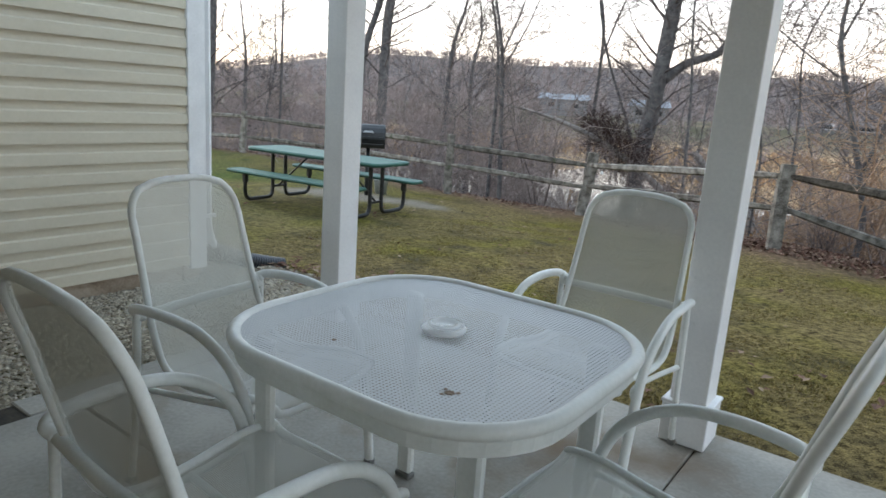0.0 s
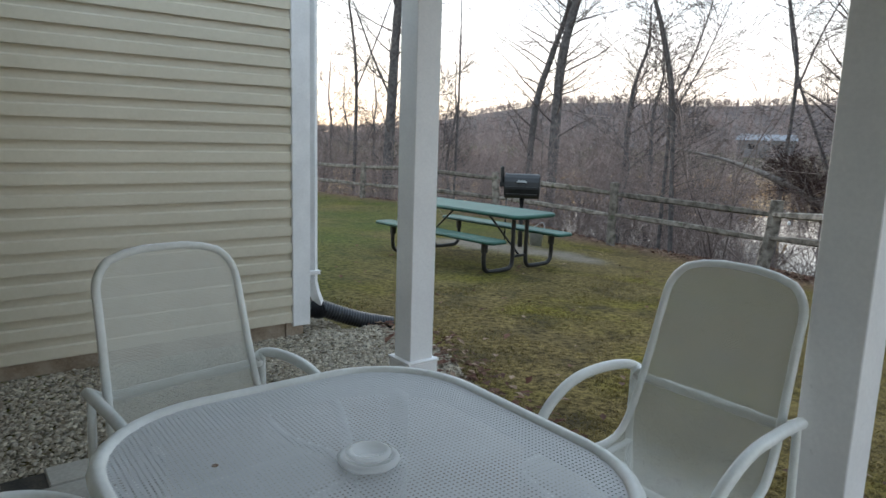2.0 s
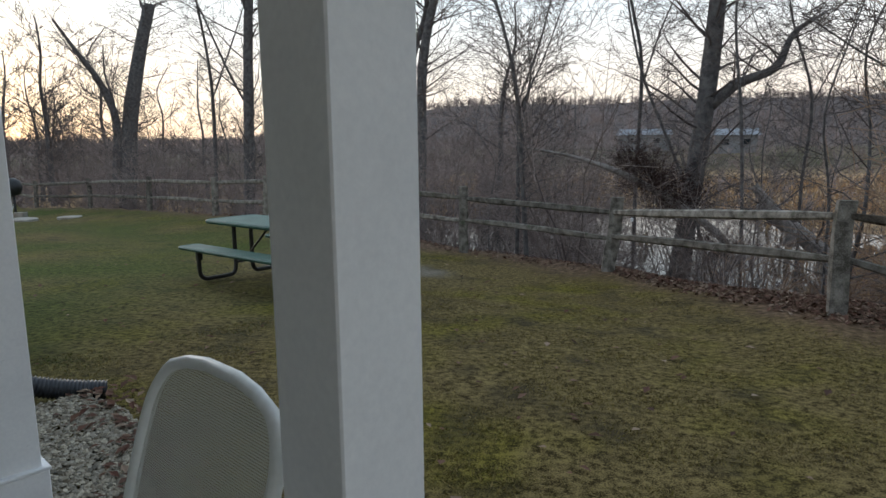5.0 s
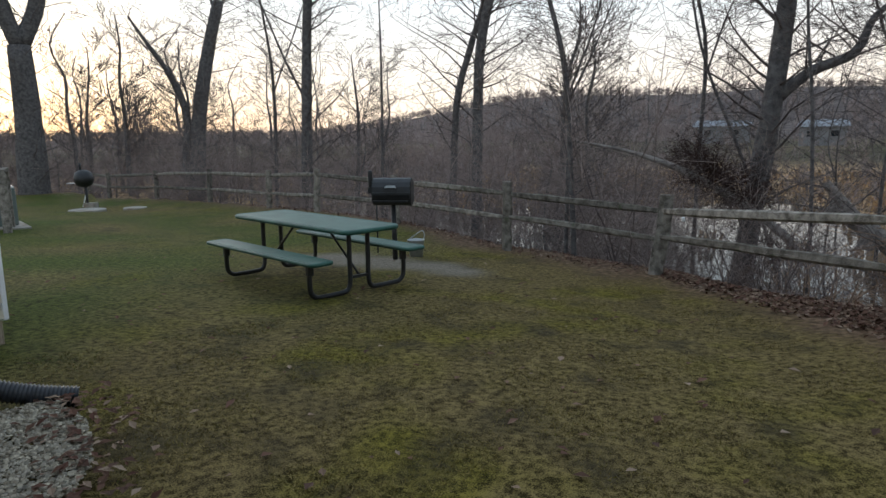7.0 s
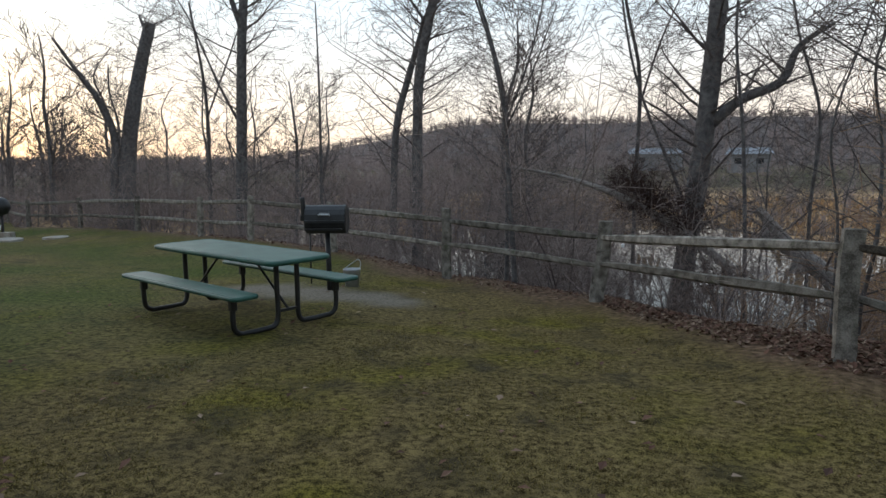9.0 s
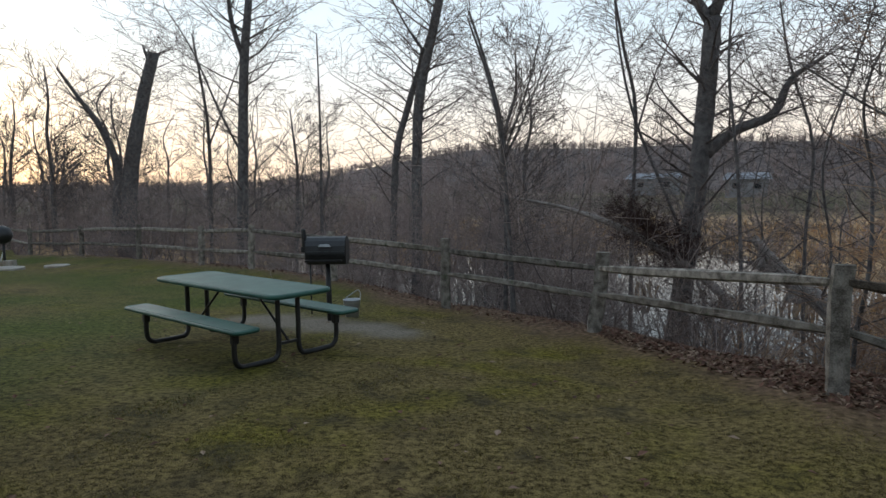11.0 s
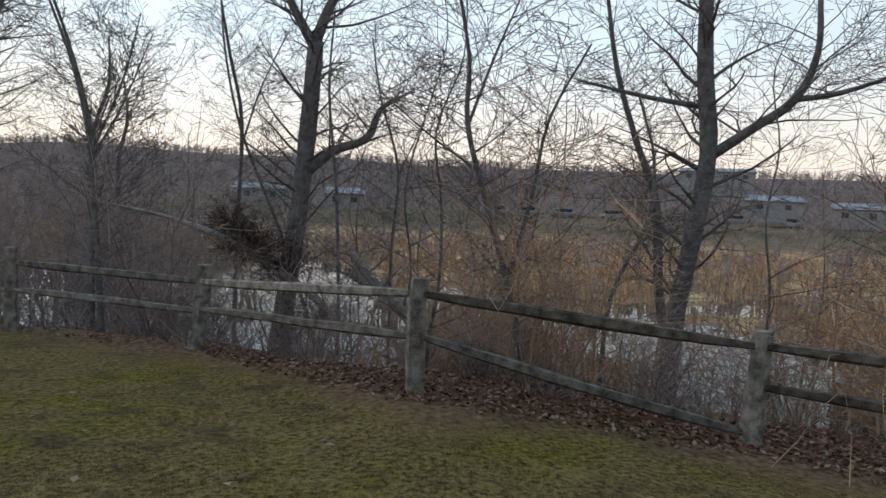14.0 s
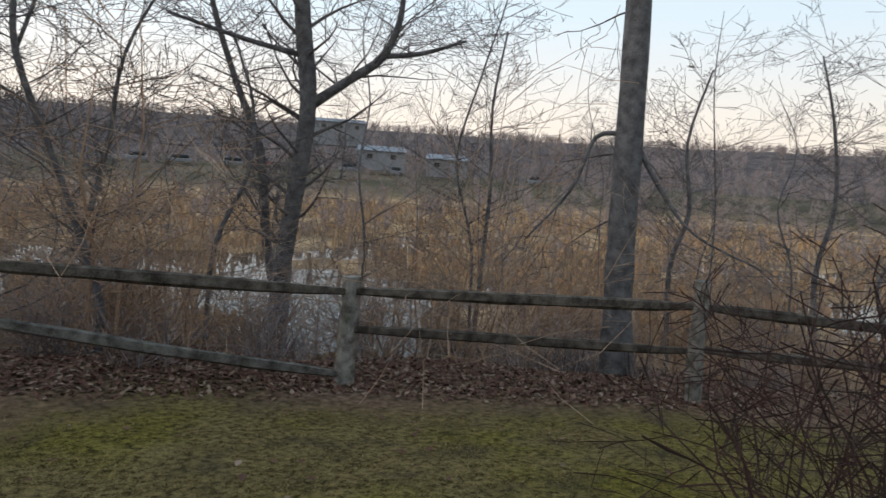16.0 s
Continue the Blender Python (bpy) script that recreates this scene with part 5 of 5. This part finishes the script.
# fallen leaves
lv = [(-0.035, 0, 0), (0, -0.022, 0.008), (0.04, 0, 0.002), (0, 0.024, 0.01)]
spots = []
while len(spots) < 15000:
    deg = rr.uniform(-40, 84) if rr.random() < 0.4 else rr.uniform(-5, 75)
    R = fence_radius(radians(deg))
    q = rr.random()
    r = R + abs(rr.gauss(0.0, 1.4)) - 0.45 * rr.random()
    x, y = polar(deg, r)
    spots.append((x, y, ground_z(x, y) + 0.012, rr.uniform(0, 6.28), rr.uniform(-0.8, 0.8), rr.uniform(0.45, 1.15)))
for i in range(650):
    x, y = polar(rr.uniform(-70, 100), 0.8 + 10 * rr.random())
    q = PM.inverted() @ Vector((x, y, 0))
    if -0.3 < q.x < 4.7 and q.y < 0.3:
        continue
    spots.append((x, y, ground_z(x, y) + 0.02, rr.uniform(0, 6.28), rr.uniform(-0.4, 0.4), rr.uniform(0.4, 1.2)))
for i in range(420):
    q = Vector((rr.uniform(-1.6, 1.3), 0, 0))
    p = PM @ Vector((q.x, 0.24 + abs(min(0.84, 0.585 - 0.3 * q.x) - 0.24 + rr.gauss(0, 0.13)), 0))
    spots.append((p.x, p.y, max(ground_z(p.x, p.y), -0.1) + 0.015, rr.uniform(0, 6.28), rr.uniform(-0.5, 0.5), rr.uniform(0.4, 1.1)))
scatter("fallen_leaves", lv, [(0, 1, 2, 3)], spots, M_LEAF, "curled brown and tan fallen leaves")

# pea gravel beside the patio
gvv = [(0.0125, 0.001, 0), (0.003, 0.009, 0.001), (-0.011, 0.004, 0), (-0.007, -0.008, 0.001), (0.005, -0.009, 0), (0.004, 0.003, 0.0055), (-0.005, 0, 0.0055)]
gf = [(0, 1, 5), (1, 6, 5), (1, 2, 6), (2, 3, 6), (3, 5, 6), (3, 4, 5), (4, 0, 5)]


def in_gravel(u, v):
    if -1.62 < u < -0.2 and -1.79 < v < 0.25:
        return True
    e = 0.07 * noise.noise((u * 2.5, v * 2.5, 4))
    if u < -1.55 and v > 0.5:
        return False
    if -2.6 < u < 0.95 and 0.215 < v < min(0.84, 0.585 - 0.3 * u) + e:
        return True
    return False


spots = []
tries = 0
while len(spots) < 25000 and tries < 160000:
    tries += 1
    u, v = rr.uniform(-2.6, 0.9), rr.uniform(-1.79, 1.15)
    if in_gravel(u, v):
        p = PM @ Vector((u, v, 0))
        spots.append((p.x, p.y, max(ground_z(p.x, p.y), -0.11) + rr.uniform(-0.004, 0.012), rr.uniform(0, 6.28), rr.uniform(-0.5, 0.5), rr.uniform(0.7, 1.7)))
scatter("gravel", gvv, gf, spots, M_GRAVEL, "mixed grey and tan pea gravel beside the patio")

# short grass
spots, green_spots = [], []
while len(spots) + len(green_spots) < 150000:
    deg = rr.uniform(-85, 110)
    r = 0.4 + 12.5 * rr.random() ** 0.75
    if abs(deg) < 90 and r > fence_radius(radians(deg)) - 0.6 - 0.5 * rr.random():
        continue
    x, y = polar(deg, r)
    q = PM.inverted() @ Vector((x, y, 0))
    if (q.x < 4.65 and q.y < 0.225) or in_gravel(q.x, q.y) or q.x < -2.9:
        continue
    if math.hypot((x + 2.35) / 1.5, (y - 12.0) / 0.75) < 1.1:
        continue
    if noise.noise((x * 1.6, y * 1.6, 2)) < -0.28:
        continue
    (green_spots if rr.random() < green_part(x, y) else spots).append((x, y, ground_z(x, y) - 0.004, rr.uniform(0, 6.28), rr.uniform(-1.1, 1.1), rr.uniform(0.5, 1.15)))
scatter("grass", [(-0.0035, 0, 0), (0.0035, 0, 0), (0.002, 0.016, 0.020)], [(0, 1, 2)], spots, M_BLADE, "short patchy dormant lawn grass")
scatter("green_grass", [(-0.0035, 0, 0), (0.0035, 0, 0), (0.002, 0.016, 0.020)], [(0, 1, 2)], green_spots, M_BLADE_GREEN, "short lush green lawn grass by the house")


# ---- far houses and cars across the marsh ----
def far_house(x, y, z, w, d, h, turn, roof_mat=None):
    t = thing("far_house", pose(x, y, z, 0, 0, turn), "low white house with a pale roof across the marsh", "house", "houses across the marsh")
    part("wall", boxes((-w / 2, w / 2, -d / 2, d / 2, -2.5, h)), M_WHITEHOUSE, t)
    V = [(-w / 2 - 0.4, -d / 2 - 0.4, h), (w / 2 + 0.4, -d / 2 - 0.4, h), (w / 2 + 0.4, d / 2 + 0.4, h), (-w / 2 - 0.4, d / 2 + 0.4, h), (-w / 2, 0, h + 0.95), (w / 2, 0, h + 0.95)]
    part("roof", (V, [], [(0, 1, 5, 4), (2, 3, 4, 5), (1, 2, 5), (3, 0, 4), (3, 2, 1, 0)]), roof_mat or M_ROOF, t)
    n = max(2, int(w / 3.5))
    for k in range(n):
        cx = -w / 2 + (k + 0.5) * w / n
        part("window", boxes((cx - 0.45, cx + 0.45, -d / 2 - 0.05, -d / 2 + 0.02, h - 1.3, h - 0.55)), M_PANE, t)
    return t


far_house(1.0, 118.6, 0.6, 8, 6, 1.6, -2)
far_house(13.8, 108.0, 0.3, 5.5, 6, 1.6, -8)
far_house(92.0, 124.0, 7.4, 14, 10, 2.4, -37)
far_house(81.0, 94.5, 3.0, 8, 8, 0.75, -40)
far_house(89.0, 86.0, 2.4, 7, 8, 0.55, -45)


def far_car(x, y, z, turn, material):
    t = thing("far_car", pose(x, y, z, 0, 0, turn), "small pale parked car across the marsh", "car", "cars across the marsh")
    part("body", boxes((-2.2, 2.2, -0.85, 0.85, 0.3, 0.9), bevel=0.12), material, t)
    part("cabin", boxes((-1.2, 1.1, -0.75, 0.75, 0.88, 1.45), bevel=0.15), M_PANE, t)
    for a in (-1.4, 1.4):
        for b_ in (-0.8, 0.8):
            part("wheel", boxes((a - 0.3, a + 0.3, b_ - 0.1, b_ + 0.1, 0, 0.6), bevel=0.1), M_RUBBER, t)


for k, (x, y, z) in enumerate(((38, 106, 0.6), (43, 105, 0.7), (48.5, 103, 0.8), (64, 106.7, 4.6), (55, 99, 0.9), (72, 92, 1.6), (91, 68, 0.6), (79, 88, 1.6))):
    far_car(x, y, ground_z(x, y) if k != 3 else ground_z(x, y), 10 * k - 30, M_REDPAINT if k == 3 else M_WHITEHOUSE)
